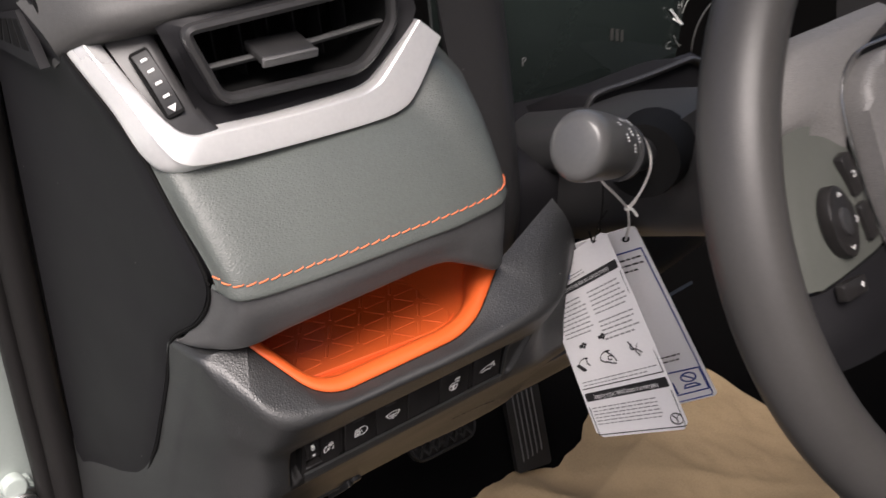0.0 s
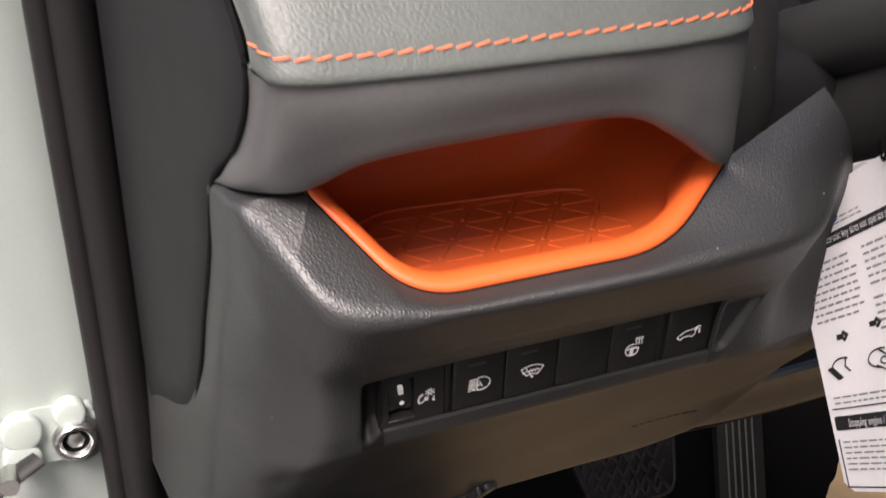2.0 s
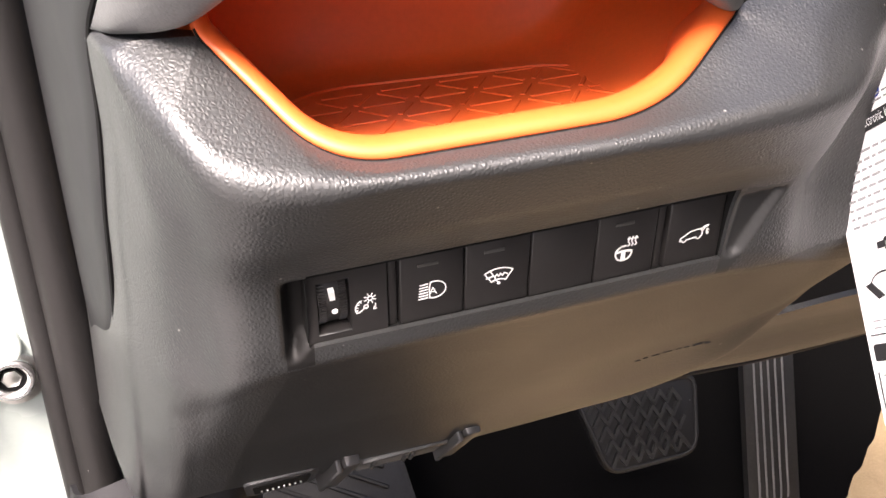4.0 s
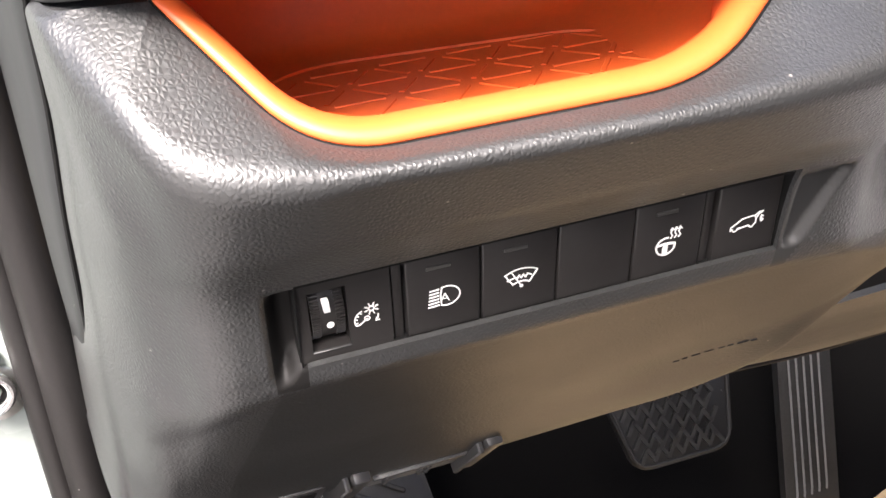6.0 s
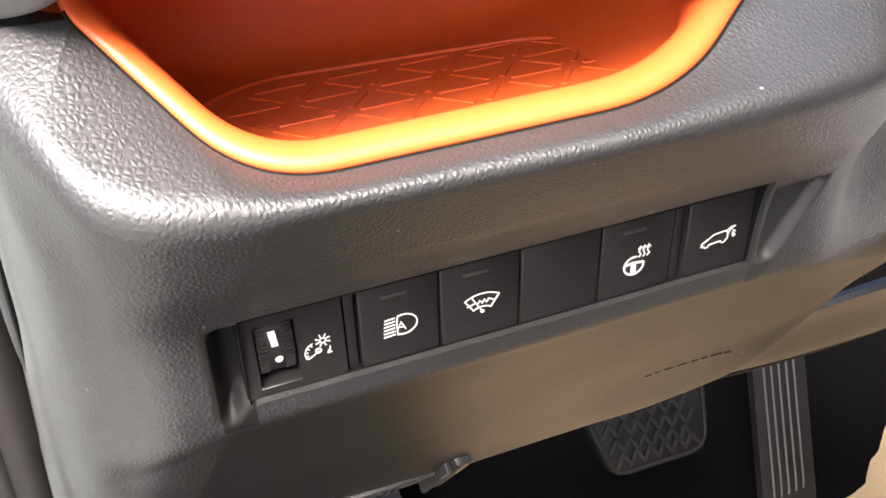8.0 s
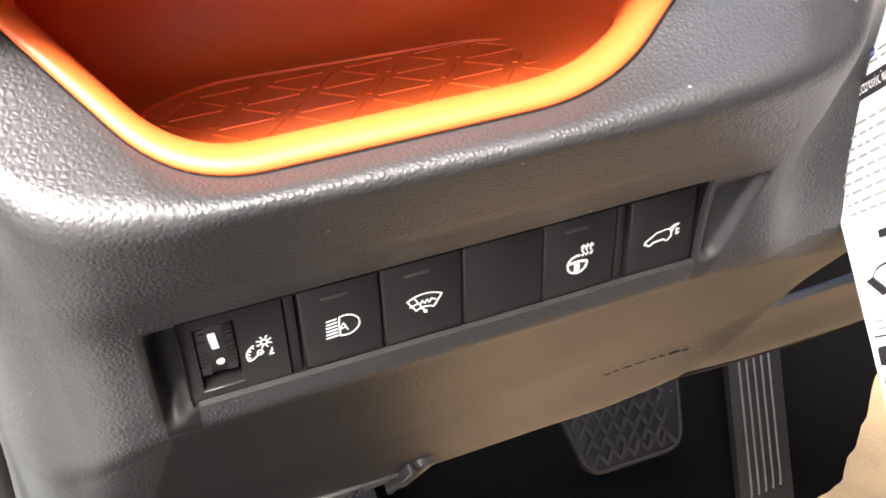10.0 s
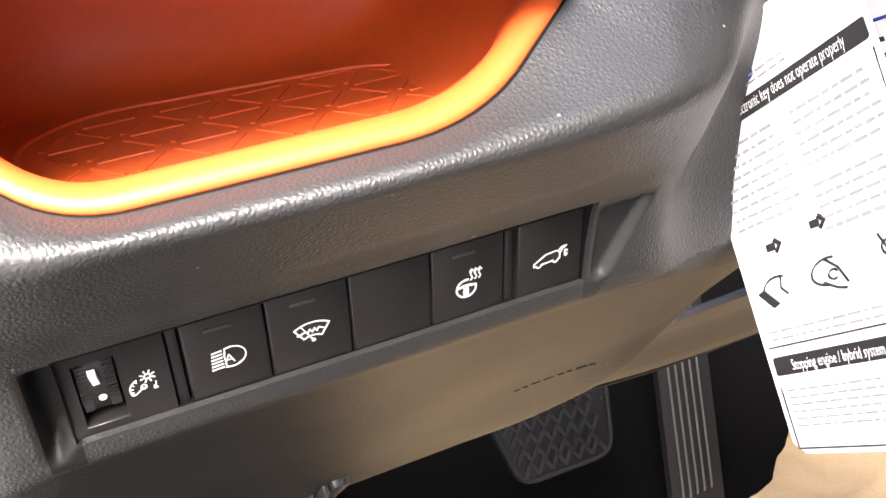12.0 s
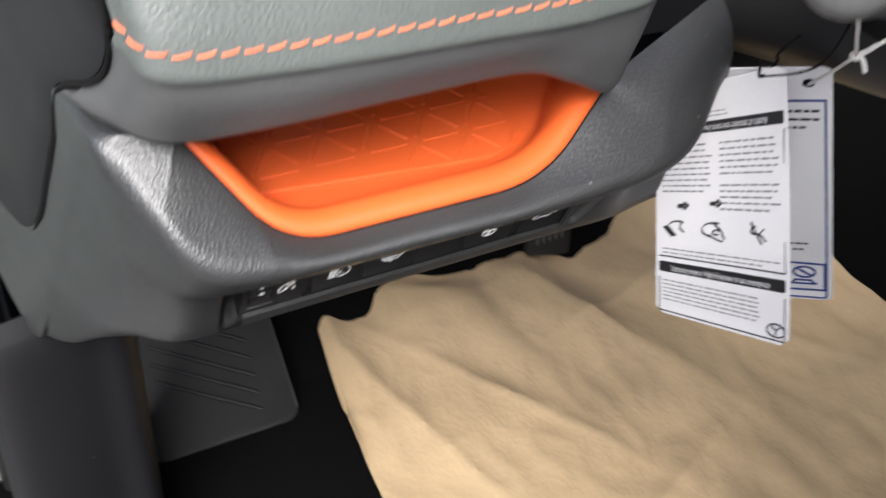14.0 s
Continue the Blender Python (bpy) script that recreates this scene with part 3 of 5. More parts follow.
# raised floor plate with a lattice of low ribs
PLATE = rounded([(-0.041, 0.004), (0.066, -0.008), (0.092, 0.008), (0.099, 0.030), (0.078, 0.065), (-0.018, 0.078), (-0.041, 0.060)], [0.010, 0.014, 0.012, 0.014, 0.014, 0.014, 0.012], 6)
plate = bmesh.new()
up = [plate.verts.new((x, y, FLOOR_Z + 0.0016)) for x, y in PLATE]
low = [plate.verts.new((x * 1.012, y * 1.012 - 0.0003, FLOOR_Z - 0.001)) for x, y in PLATE]
plate.faces.new(up)
for k in range(len(PLATE)):
    plate.faces.new((up[k], low[k], low[(k + 1) % len(PLATE)], up[(k + 1) % len(PLATE)]))
floor_plate = part("floor_plate", plate, M_ORANGE, tray, "raised floor plate with embossed triangles")

part("rim", tube([(0.024 + (x - 0.024) * 0.985, 0.042 + (y - 0.042) * 0.985, FLOOR_Z + 0.0014) for x, y in PLATE], 0.0011, 6, closed=True), M_ORANGE, floor_plate)


def inside(x, y, poly):
    odd = False
    for (ax, ay), (bx, by) in zip(poly, poly[1:] + poly[:1]):
        if (ay > y) != (by > y) and x < (bx - ax) * (y - ay) / (by - ay) + ax:
            odd = not odd
    return odd


PITCH, DEPTH = 0.0235, 0.0175
rib_meshes = []
for dx, dy in ((PITCH, 0), (PITCH / 2, DEPTH), (-PITCH / 2, DEPTH)):
    rib = bmesh.new()
    p, q = Vector((dx * 0.17, dy * 0.17, 0)), Vector((dx * 0.83, dy * 0.83, 0))
    d = (q - p).normalized()
    a, h = Vector((-d.y, d.x, 0)) * 0.0008, Vector((0, 0, 0.0008))
    v = [rib.verts.new(w) for w in (p + a * 1.5, q + a * 1.5, q + a * 0.8 + h, p + a * 0.8 + h, p - a * 0.8 + h, q - a * 0.8 + h, q - a * 1.5, p - a * 1.5)]
    for f in ((0, 1, 2, 3), (3, 2, 5, 4), (4, 5, 6, 7), (0, 3, 4, 7), (1, 6, 5, 2)):
        rib.faces.new([v[k] for k in f])
    rib_meshes.append((dx, dy, mesh_of(rib, "rib", M_ORANGE, False)))
for r in range(-1, 7):
    for c in range(-4, 8):
        ax, ay = c * PITCH + (PITCH / 2 if r % 2 else 0), -0.006 + r * DEPTH
        for dx, dy, me in rib_meshes:
            if inside(ax + dx * 0.17, ay + dy * 0.17, PLATE) and inside(ax + dx * 0.83, ay + dy * 0.83, PLATE):
                ob = new("rib", me)
                ob.parent = floor_plate
                ob.matrix_basis = Matrix.Translation((ax, ay, FLOOR_Z + 0.0012))

# ---- switches ----
SW_W = 0.00042


def arrow_head(x, z, ang, s):
    a = radians(ang)
    return [[(x - s * math.cos(a - 0.6), z - s * math.sin(a - 0.6)), (x, z), (x - s * math.cos(a + 0.6), z - s * math.sin(a + 0.6))]]


def icon_dimmer():
    """A gauge sector with ticks and needle, a small lamp with rays and a curved arrow."""
    lx, lz = 0.0013, 0.0017
    lines = [arc(lx, lz, 0.00085, 0, 360, 12)]
    lines += [[(lx + 0.0013 * math.cos(radians(a)), lz + 0.0013 * math.sin(radians(a))), (lx + 0.0021 * math.cos(radians(a)), lz + 0.0021 * math.sin(radians(a)))] for a in range(22, 382, 45)]
    lines += [arc(-0.0004, -0.0020, 0.0036, 112, 208, 12), [(-0.0036, -0.0037), (-0.0026, -0.0036), (-0.0002, -0.0018)]]
    lines += [[(-0.0004 + r * math.cos(radians(a)), -0.0020 + r * math.sin(radians(a))) for r in (0.0036, 0.0028)] for a in (122, 146, 170, 194)]
    lines += [arc(-0.0002, -0.0016, 0.0008, 0, 360, 8), arc(0.0004, -0.0012, 0.0028, -42, 4, 6), *arrow_head(0.0024, -0.0032, -142, 0.0011)]
    return lines


def icon_beam():
    """Six slanted beams and a lamp."""
    lines = [[(-0.0050 + 0.0001 * k, -0.0030 + 0.0012 * k), (-0.0017, -0.0028 + 0.0012 * k)] for k in range(6)]
    lines += [[(-0.0009, -0.0031)] + arc(0.0008, 0.0002, 0.0042, -90, 90, 18, 0.0036) + [(-0.0007, 0.0036), (-0.0011, 0.0010), (-0.0009, -0.0031)]]
    return lines


def icon_wiper():
    """A windscreen with a wiper blade and a heating wave."""
    top, low = arc(0.0004, -0.0062, 0.0098, 123, 57, 14), arc(0.0004, -0.0062, 0.0050, 123, 57, 8)
    lines = [top, low, [top[0], low[0]], [top[-1], low[-1]], [(-0.0027, 0.0026), (-0.0008, -0.0008), (0.0004, -0.0030)]]
    lines += [[(-0.0042, -0.0002), (-0.0016, 0.0006), (-0.0010, 0.0000), (-0.0003, 0.0012), (0.0004, 0.0000), (0.0011, 0.0012), (0.0018, 0.0000), (0.0025, 0.0012), (0.0038, 0.0004)]]
    lines += [arc(0.0005, -0.0030, 0.0004, 0, 360, 8)]
    return lines


def icon_heat():
    """A steering wheel with broad spokes and three rising arrows."""
    cx, cz = -0.0008, -0.0016
    lines = [arc(cx, cz, r, 78, 372, 26) for r in (0.0034, 0.0032)]
    lines += [[(cx - 0.0032, cz + 0.0006 + d), (cx - 0.0009, cz + 0.0010 + d), (cx + 0.0009, cz + 0.0010 + d), (cx + 0.0032, cz + 0.0006 + d)] for d in (0.0002, -0.0002)]
    lines += [[(cx + d, cz + 0.0006), (cx + d * 1.2, cz - 0.0031)] for d in (-0.0007, -0.0003, 0.0001, 0.0005)]
    for x in (0.0008, 0.0022, 0.0036):
        lines += [[(x - 0.0001, 0.0012), (x + 0.0005, 0.0021), (x - 0.0002, 0.0033), (x + 0.0002, 0.0046)], *arrow_head(x + 0.0002, 0.0052, 90, 0.0011)]
    return lines


def icon_car():
    """A car seen from the side with its tailgate lifting."""
    return [[(-0.0052, -0.0016), (-0.0060, -0.0018), (-0.0059, -0.0006), (-0.0038, 0.0006), (-0.0020, 0.0019), (0.0016, 0.0023), (0.0026, 0.0021), (0.0032, 0.0008), (0.0032, -0.0009), (0.0026, -0.0012)],
            arc(-0.0043, -0.0016, 0.0009, 180, 360, 8), arc(0.0017, -0.0012, 0.0009, 180, 360, 8), [(-0.0034, -0.0016), (0.0008, -0.0012)],
            [(0.0026, 0.0021), (0.0040, 0.0033), (0.0056, 0.0034)], [(0.0056, 0.0034), (0.0040, 0.0024), (0.0034, 0.0012)],
            arc(0.0026, 0.0002, 0.0028, -12, 28, 6), *arrow_head(0.0051, 0.0018, 112, 0.0010), *arrow_head(0.0053, -0.0007, -100, 0.0010)]


def switch(x0, x1, icon, label, mark=True, letter=""):
    w = x1 - x0
    ob = thing("push_switch", None, None, label, "switch", row_pose((x0 + x1) / 2, 0.0012), group="switches in the row")
    part("cap", prism([(-w / 2 + 0.0003, -0.0147), (w / 2 - 0.0003, -0.0147), (w / 2 - 0.0003, 0.0147), (-w / 2 + 0.0003, 0.0147)], 0.010, 0.0007), M_SWITCH, ob)
    if mark:
        part("indicator", box(0.0075, 0.0006, 0.0012, 0.0001, at=(-0.0015, -0.0001, 0.0098)), M_MARK, ob, "unlit indicator bar")
    if icon:
        part("symbol", strokes(icon, SW_W, 0.0002), M_WHITE, ob, "white printed symbol", pose(0, -0.0001, -0.0018), smooth=False)
    if letter:
        text_part("letter", letter, 0.0046, ob, M_WHITE, pose(0.0002, -0.0003, -0.0035, 90))
    return ob


def text_mesh(body, size, spread=1.0):
    cu = bpy.data.curves.new("writing", "FONT")
    cu.body, cu.size, cu.align_x, cu.resolution_u = body, size, "CENTER", 2
    cu.space_character = spread
    ob = bpy.data.objects.new("writing", cu)
    scene.collection.objects.link(ob)
    bpy.context.view_layer.update()
    me = bpy.data.meshes.new_from_object(ob.evaluated_get(bpy.context.evaluated_depsgraph_get()))
    bpy.data.objects.remove(ob)
    bpy.data.curves.remove(cu)
    return me


def text_part(name, body, size, parent, mat, m, spread=1.0, squeeze=1.0):
    me = text_mesh(body, size, spread)
    me.materials.clear()
    me.materials.append(mat)
    ob = new(name, me)
    ob.parent = parent
    ob.matrix_basis = m @ Matrix.Diagonal((squeeze, 1, 1, 1))
    return ob


M_SWITCH = material("switch_black", (0.016, 0.0148, 0.0145), 0.42, spec=0.35, grain=0.06, grain_size=0.0004, dust=0.02)
M_MARK = material("smoked_indicator", (0.045, 0.044, 0.042), 0.3)
switch(-0.0125, 0.0115, icon_beam(), "black switch with automatic high beam symbol", letter="A")
switch(0.0115, 0.0365, icon_wiper(), "black switch with windscreen wiper heating symbol")
switch(0.0365, 0.0625, None, "blank black switch cover without a symbol", mark=False)
switch(0.0625, 0.0872, icon_heat(), "black switch with heated steering wheel symbol")
switch(0.0918, 0.1155, icon_car(), "black switch with open tailgate symbol", mark=False)
for x in (-0.0145, 0.0895):
    thing("switch_divider", prism([(-0.0016, -0.0147), (0.0016, -0.0147), (0.0016, 0.0147), (-0.0016, 0.0147)], 0.009, 0.0009), M_SWITCH, "narrow black divider between two switches", "divider",
          row_pose(x, 0.0026), group="dividers in the row")
dimmer = thing("dimmer_switch", None, None, "black dimmer switch with ribbed thumb wheel and white marks", "dimmer", row_pose(-0.031, 0.0012))
face = bmesh.new()
for x0, x1, z0, z1 in ((-0.0145, -0.0104, -0.0147, 0.0147), (0.0010, 0.0142, -0.0147, 0.0147), (-0.0104, 0.0010, -0.0147, -0.0112), (-0.0104, 0.0010, 0.0108, 0.0147)):
    box(x1 - x0, 0.009, z1 - z0, at=((x0 + x1) / 2, 0.0045, (z0 + z1) / 2), bm=face)
part("face", face, M_SWITCH, dimmer)
wheel_bm = bmesh.new()
WR = 0.0125
grid(lambda u, v: Vector((-0.0098 + 0.0102 * v, 0.0125 - WR * math.cos((u - 0.5) * 2.1) * (1 - 0.05 * (abs(v - 0.5) * 2) ** 4), WR * math.sin((u - 0.5) * 2.1))), 24, 8, bm=wheel_bm)
thumb = part("thumb_wheel", wheel_bm, M_SWITCH, dimmer)
tooth_mesh = mesh_of(box(0.0026, 0.0007, 0.0005), "tooth", M_SWITCH, False)
for k in range(22):
    a = (k / 21 - 0.5) * 1.9
    for x in (-0.0084, -0.0012):
        tooth = new("tooth", tooth_mesh)
        tooth.parent = thumb
        tooth.matrix_basis = pose(x, 0.0125 - WR * math.cos(a), WR * math.sin(a), math.degrees(a))
part("line_mark", prism([(-0.0060, 0.0034), (-0.0041, 0.0034), (-0.0046, 0.0084), (-0.0066, 0.0084)], 0.002), M_WHITE, thumb, "white line", pose(0, 0.0003, 0.0, 18))
part("dot_mark", prism(arc(-0.0044, -0.0022, 0.0011, 0, 336, 14), 0.002), M_WHITE, thumb, "white dot", pose(0, 0.0000, 0.0))
part("slot_edge", box(0.0118, 0.0010, 0.0005, 0.0002, 1, at=(-0.0047, -0.0001, -0.0113)), M_BLACK, dimmer, "paler lower edge of the slot")
part("symbol", strokes(icon_dimmer(), 0.00036, 0.0002), M_WHITE, dimmer, "white printed symbol", pose(0.0067, -0.0001, -0.0012), smooth=False)

# ---- upper dashboard: leather pad, stitched seam, lower band ----
PAD_TOP = [(-0.0915, 0.016, 1.218), (-0.080, 0.006, 1.217), (-0.040, 0.005, 1.2145), (0.020, 0.005, 1.213), (0.055, 0.006, 1.2135), (0.082, 0.010, 1.230), (0.099, 0.040, 1.234)]
PAD_MID = [(-0.0887, -0.003, 1.191), (-0.0792, -0.0172, 1.190), (-0.040, -0.0215, 1.189), (0.020, -0.0225, 1.189), (0.063, -0.0215, 1.190), (0.0955, -0.012, 1.199), (0.1185, 0.028, 1.204)]
PAD_SEAM = [(-0.0850, -0.025, 1.1635), (-0.076, -0.0385, 1.1595), (-0.040, -0.0425, 1.1580), (0.020, -0.0440, 1.1570), (0.066, -0.0440, 1.1565), (0.098, -0.035, 1.1570), (0.119, 0.010, 1.158)]
PAD_LOW = [(-0.0852, -0.027, 1.1555), (-0.0765, -0.0405, 1.1515), (-0.040, -0.0450, 1.1500), (0.020, -0.0465, 1.1490), (0.066, -0.0465, 1.1485), (0.0985, -0.0365, 1.149), (0.120, 0.010, 1.150)]
PAD_IN = [(x, y + 0.006, z - 0.001) for x, y, z in PAD_LOW]
pad = thing("dashboard_pad", None, None, "grey leatherette dashboard pad with an orange stitched seam", "dashboard pad")
part("cover", shell(sheet(loft([PAD_TOP, PAD_MID, PAD_SEAM, PAD_LOW, PAD_IN], 10, 8)), 0.002), M_PAD, pad, angle=60)
seam = curve_through(PAD_SEAM, 260)
lengths = [0.0]
for a, b in zip(seam, seam[1:]):
    lengths.append(lengths[-1] + (b - a).length)


def on_seam(s):
    k = max(i for i, l in enumerate(lengths) if l <= s + 1e-9)
    k = min(k, len(seam) - 2)
    return seam[k].lerp(seam[k + 1], (s - lengths[k]) / max(1e-9, lengths[k + 1] - lengths[k]))


stitch_mesh = mesh_of(tube([(-0.0028, 0.0010, -0.0006), (-0.0023, 0.0002, -0.0005), (0.0, -0.0001, 0), (0.0023, 0.0002, 0.0005), (0.0028, 0.0010, 0.0006)], lambda t: 0.00030 + 0.0007 * t * (1 - t), 7), "stitch", M_THREAD)
count = int((lengths[-1] - 0.012) / 0.0066)
for k in range(count):
    s = 0.003 + 0.0066 * k
    p, d = on_seam(s), (on_seam(s + 0.002) - on_seam(max(0, s - 0.002))).normalized()
    if p.x > 0.1035:
        break
    ob = new("stitch", stitch_mesh)
    ob.parent = pad
    z = Vector((0, 0, 1))
    y = z.cross(d).normalized()
    ob.matrix_basis = Matrix.Translation(p - y * 0.0004) @ Matrix((d, y, d.cross(y))).transposed().to_4x4() @ pose(0, 0, 0, 0, random.uniform(-3, 3), 0)
BAND_TOP = [(-0.0850, -0.020, 1.1535), (-0.0810, -0.033, 1.1515), (-0.073, -0.0400, 1.1505), (-0.045, -0.0435, 1.1495), (0.0, -0.0450, 1.1488), (0.047, -0.0455, 1.1482), (0.075, -0.0440, 1.1483), (0.095, -0.0370, 1.1485), (0.108, -0.020, 1.149), (0.119, 0.010, 1.1495)]
BAND_UP = [(-0.0850, -0.014, 1.142), (-0.0815, -0.027, 1.142), (-0.0735, -0.0375, 1.1415), (-0.045, -0.0425, 1.141), (0.0, -0.0435, 1.1405), (0.047, -0.0435, 1.140), (0.075, -0.0420, 1.139), (0.096, -0.0350, 1.138), (0.110, -0.018, 1.138), (0.121, 0.012, 1.138)]
BAND_MID = [(-0.0885, 0.006, 1.120), (-0.0835, -0.010, 1.121), (-0.0745, -0.026, 1.122), (-0.046, -0.0385, 1.130), (0.0, -0.0395, 1.131), (0.047, -0.0395, 1.1305), (0.074, -0.0385, 1.123), (0.097, -0.030, 1.113), (0.111, -0.014, 1.111), (0.122, 0.014, 1.112)]
BAND_LOW = [(-0.0955, 0.034, 1.0985), (-0.0870, 0.012, 1.1005), (-0.0700, -0.012, 1.1055), (-0.047, -0.0325, 1.1200), (0.0, -0.0350, 1.1225), (0.047, -0.0350, 1.1220), (0.072, -0.0330, 1.1105), (0.098, -0.0220, 1.0915), (0.113, -0.006, 1.0865), (0.124, 0.020, 1.086)]
BAND_IN = [(x * 0.97, y + 0.022, z + 0.003) for x, y, z in BAND_LOW]
BAND_END = [(x * 0.93, 0.115, 1.128) for x, y, z in BAND_LOW]
band = thing("dashboard_band", None, None, "smooth dark grey soft plastic band below the stitched pad", "dashboard trim")
part("face", shell(sheet(loft([BAND_TOP, BAND_UP, BAND_MID, BAND_LOW, BAND_IN], 10, 8)), 0.002), M_BAND, band, angle=60)
part("underside", shell(sheet(loft([[(x, y - 0.001, z + 0.0022) for x, y, z in BAND_IN], BAND_END], 10, 8)), 0.002), M_BAND, band, "hidden underside above the tray", angle=60)

# ---- silver trim and air vent ----
TRIM_OUT = [(-0.108, 0.072, 1.282), (-0.110, 0.052, 1.274), (-0.1005, 0.030, 1.244), (-0.0935, 0.012, 1.2195), (-0.084, 0.004, 1.2105), (-0.060, 0.002, 1.2090), (-0.020, 0.002, 1.2070), (0.030, 0.002, 1.2050), (0.053, 0.003, 1.2065), (0.066, 0.004, 1.2145), (0.0885, 0.010, 1.2370)]
TRIM_IN = [(-0.094, 0.064, 1.285), (-0.095, 0.046, 1.2775), (-0.0865, 0.024, 1.2520), (-0.080, 0.006, 1.2360), (-0.071, -0.001, 1.2285), (-0.055, -0.002, 1.2270), (-0.020, -0.002, 1.2245), (0.022, -0.002, 1.2235), (0.036, -0.001, 1.2250), (0.046, 0.000, 1.2310), (0.074, 0.006, 1.2530)]
BEVEL = (0.46, 0.46, 0.46, 0.42, 0.32, 0.16, 0.10, 0.10, 0.10, 0.13, 0.20)


def trim_rail(extra, forward):
    """A rail of the trim, 'extra' past the crease between its outer bevel and its bright face."""
    return [tuple(Vector(a).lerp(Vector(b), w + extra) + Vector((0, forward, 0.001))) for a, b, w in zip(TRIM_OUT, TRIM_IN, BEVEL)]


mid_in = [tuple(Vector(a).lerp(Vector(b), 0.95) + Vector((0, -0.0012, 0.0004))) for a, b in zip(TRIM_OUT, TRIM_IN)]
back1 = [tuple(Vector(a) + Vector((0, 0.008, 0.001))) for a in TRIM_OUT]
back2 = [tuple(Vector(b) + Vector((0, 0.012, 0))) for b in TRIM_IN]
trim = thing("vent_trim", None, None, "angular satin silver trim round the side air vent", "trim")
part("bevel", shell(sheet(loft([back1, TRIM_OUT, trim_rail(-0.03, -0.0074), trim_rail(0.0, -0.0082)], 10, 4)), 0.0005), M_SILVER, trim, "darker outer bevel of the trim", angle=30)
part("face", shell(sheet(loft([trim_rail(0.0, -0.0082), trim_rail(0.04, -0.0080), mid_in, TRIM_IN, back2], 10, 4)), 0.0005), M_SILVER, trim, "bright face of the trim", angle=30)

vent = thing("air_vent", None, None, "black side air vent with slats and a slider", "air vent", pose(0, 0.004, 0))
FRAME = [(-0.0640, 1.2800), (-0.0505, 1.2405), (0.0335, 1.2360), (0.0555, 1.2560), (0.0570, 1.2790)]
ring = rounded(FRAME, [0.006, 0.008, 0.010, 0.006, 0.006], 5)
part("frame", tube([(x, 0, z) for x, z in ring], 0.0031, 8, closed=True, up=(0, 1, 0), flat=1.3), M_DARK, vent, "dark satin frame ring")
tunnel = bmesh.new()
outer = [[tunnel.verts.new((x * s, y, 1.259 + (z - 1.259) * s)) for x, z in ring] for y, s in ((0.001, 1.0), (0.055, 0.82))]
for k in range(len(ring)):
    tunnel.faces.new((outer[0][k], outer[0][(k + 1) % len(ring)], outer[1][(k + 1) % len(ring)], outer[1][k]))
tunnel.faces.new(outer[1])
part("duct", tunnel, M_GAP, vent, "dark duct behind the slats")
for z, x0, x1 in ((1.2548, -0.0570, 0.0555),):
    slat = tube([(x0, 0.012, z), ((x0 + x1) / 2, 0.010, z - 0.0005), (x1, 0.012, z)], 0.0062, 10, flat=0.32, up=(0, 0.25, 1))
    part("slat", slat, M_BAND, vent)
for k in range(6):
    part("fin", box(0.0012, 0.016, 0.034, 0.0004, at=(-0.040 + 0.016 * k, 0.032, 1.258)), M_END, vent)
SLIDE = pose(-0.0120, -0.0040, 1.2556, 13, 3, 0)
knob = part("slider", box(0.0315, 0.022, 0.0054, 0.0016, 3, at=(0, 0.009, 0)), M_DARK, vent, "grey ridged slider", SLIDE, angle=50)
part("slider_tip", box(0.0325, 0.0030, 0.0050, 0.0012, 2, at=(0, -0.0024, -0.0002)), M_BAND, knob)
part("slider_edge", box(0.0315, 0.0012, 0.0008, 0.0003, 1, at=(0, -0.0036, 0.0019)), M_BAND, knob, "pale front edge")
SURROUND = [(-0.076, 1.305), (-0.064, 1.238), (-0.059, 1.226), (0.036, 1.221), (0.075, 1.255), (0.072, 1.31)]
sur = bmesh.new()
inner = ring
n = len(inner)
outline = rounded(SURROUND, [0.004, 0.006, 0.004, 0.006, 0.004, 0.004], 5)[:]


def to_edge(poly, cx, cz, ang):
    best = None
    for (ax, az), (bx, bz) in zip(poly, poly[1:] + poly[:1]):
        dx, dz, ex, ez = math.cos(ang), math.sin(ang), bx - ax, bz - az
        den = dx * ez - dz * ex
        if abs(den) > 1e-12:
            t = ((ax - cx) * ez - (az - cz) * ex) / den
            w = ((ax - cx) * dz - (az - cz) * dx) / den
            if t > 0 and -1e-6 <= w <= 1 + 1e-6 and (best is None or t < best):
                best = t
    return (cx + best * math.cos(ang), cz + best * math.sin(ang)) if best else None


angs = [2 * math.pi * k / 72 for k in range(72)]
ri = [to_edge(ring, -0.003, 1.259, a) for a in angs]
ro = [to_edge(outline, -0.003, 1.259, a) for a in angs]
vi = [sur.verts.new((x, 0.002, z)) for x, z in ri]
vm = [sur.verts.new((0.5 * (x + p), 0.010, 0.5 * (z + q))) for (x, z), (p, q) in zip(ri, ro)]
vo = [sur.verts.new((p, 0.004 + 0.02 * smooth(-0.06, -0.10, p) + 0.4 * max(0, q - 1.26), q)) for p, q in ro]
for k in range(72):
    j = (k + 1) % 72
    sur.faces.new((vi[k], vi[j], vm[j], vm[k]))
    sur.faces.new((vm[k], vm[j], vo[j], vo[k]))
part("surround", sur, M_END, vent, "dark grey moulded surround")
plate_l = [(-0.1005, 0.060, 1.297), (-0.0930, 0.044, 1.2760), (-0.0860, 0.023, 1.2510), (-0.0805, 0.006, 1.2355), (-0.0735, 0.000, 1.2270)]
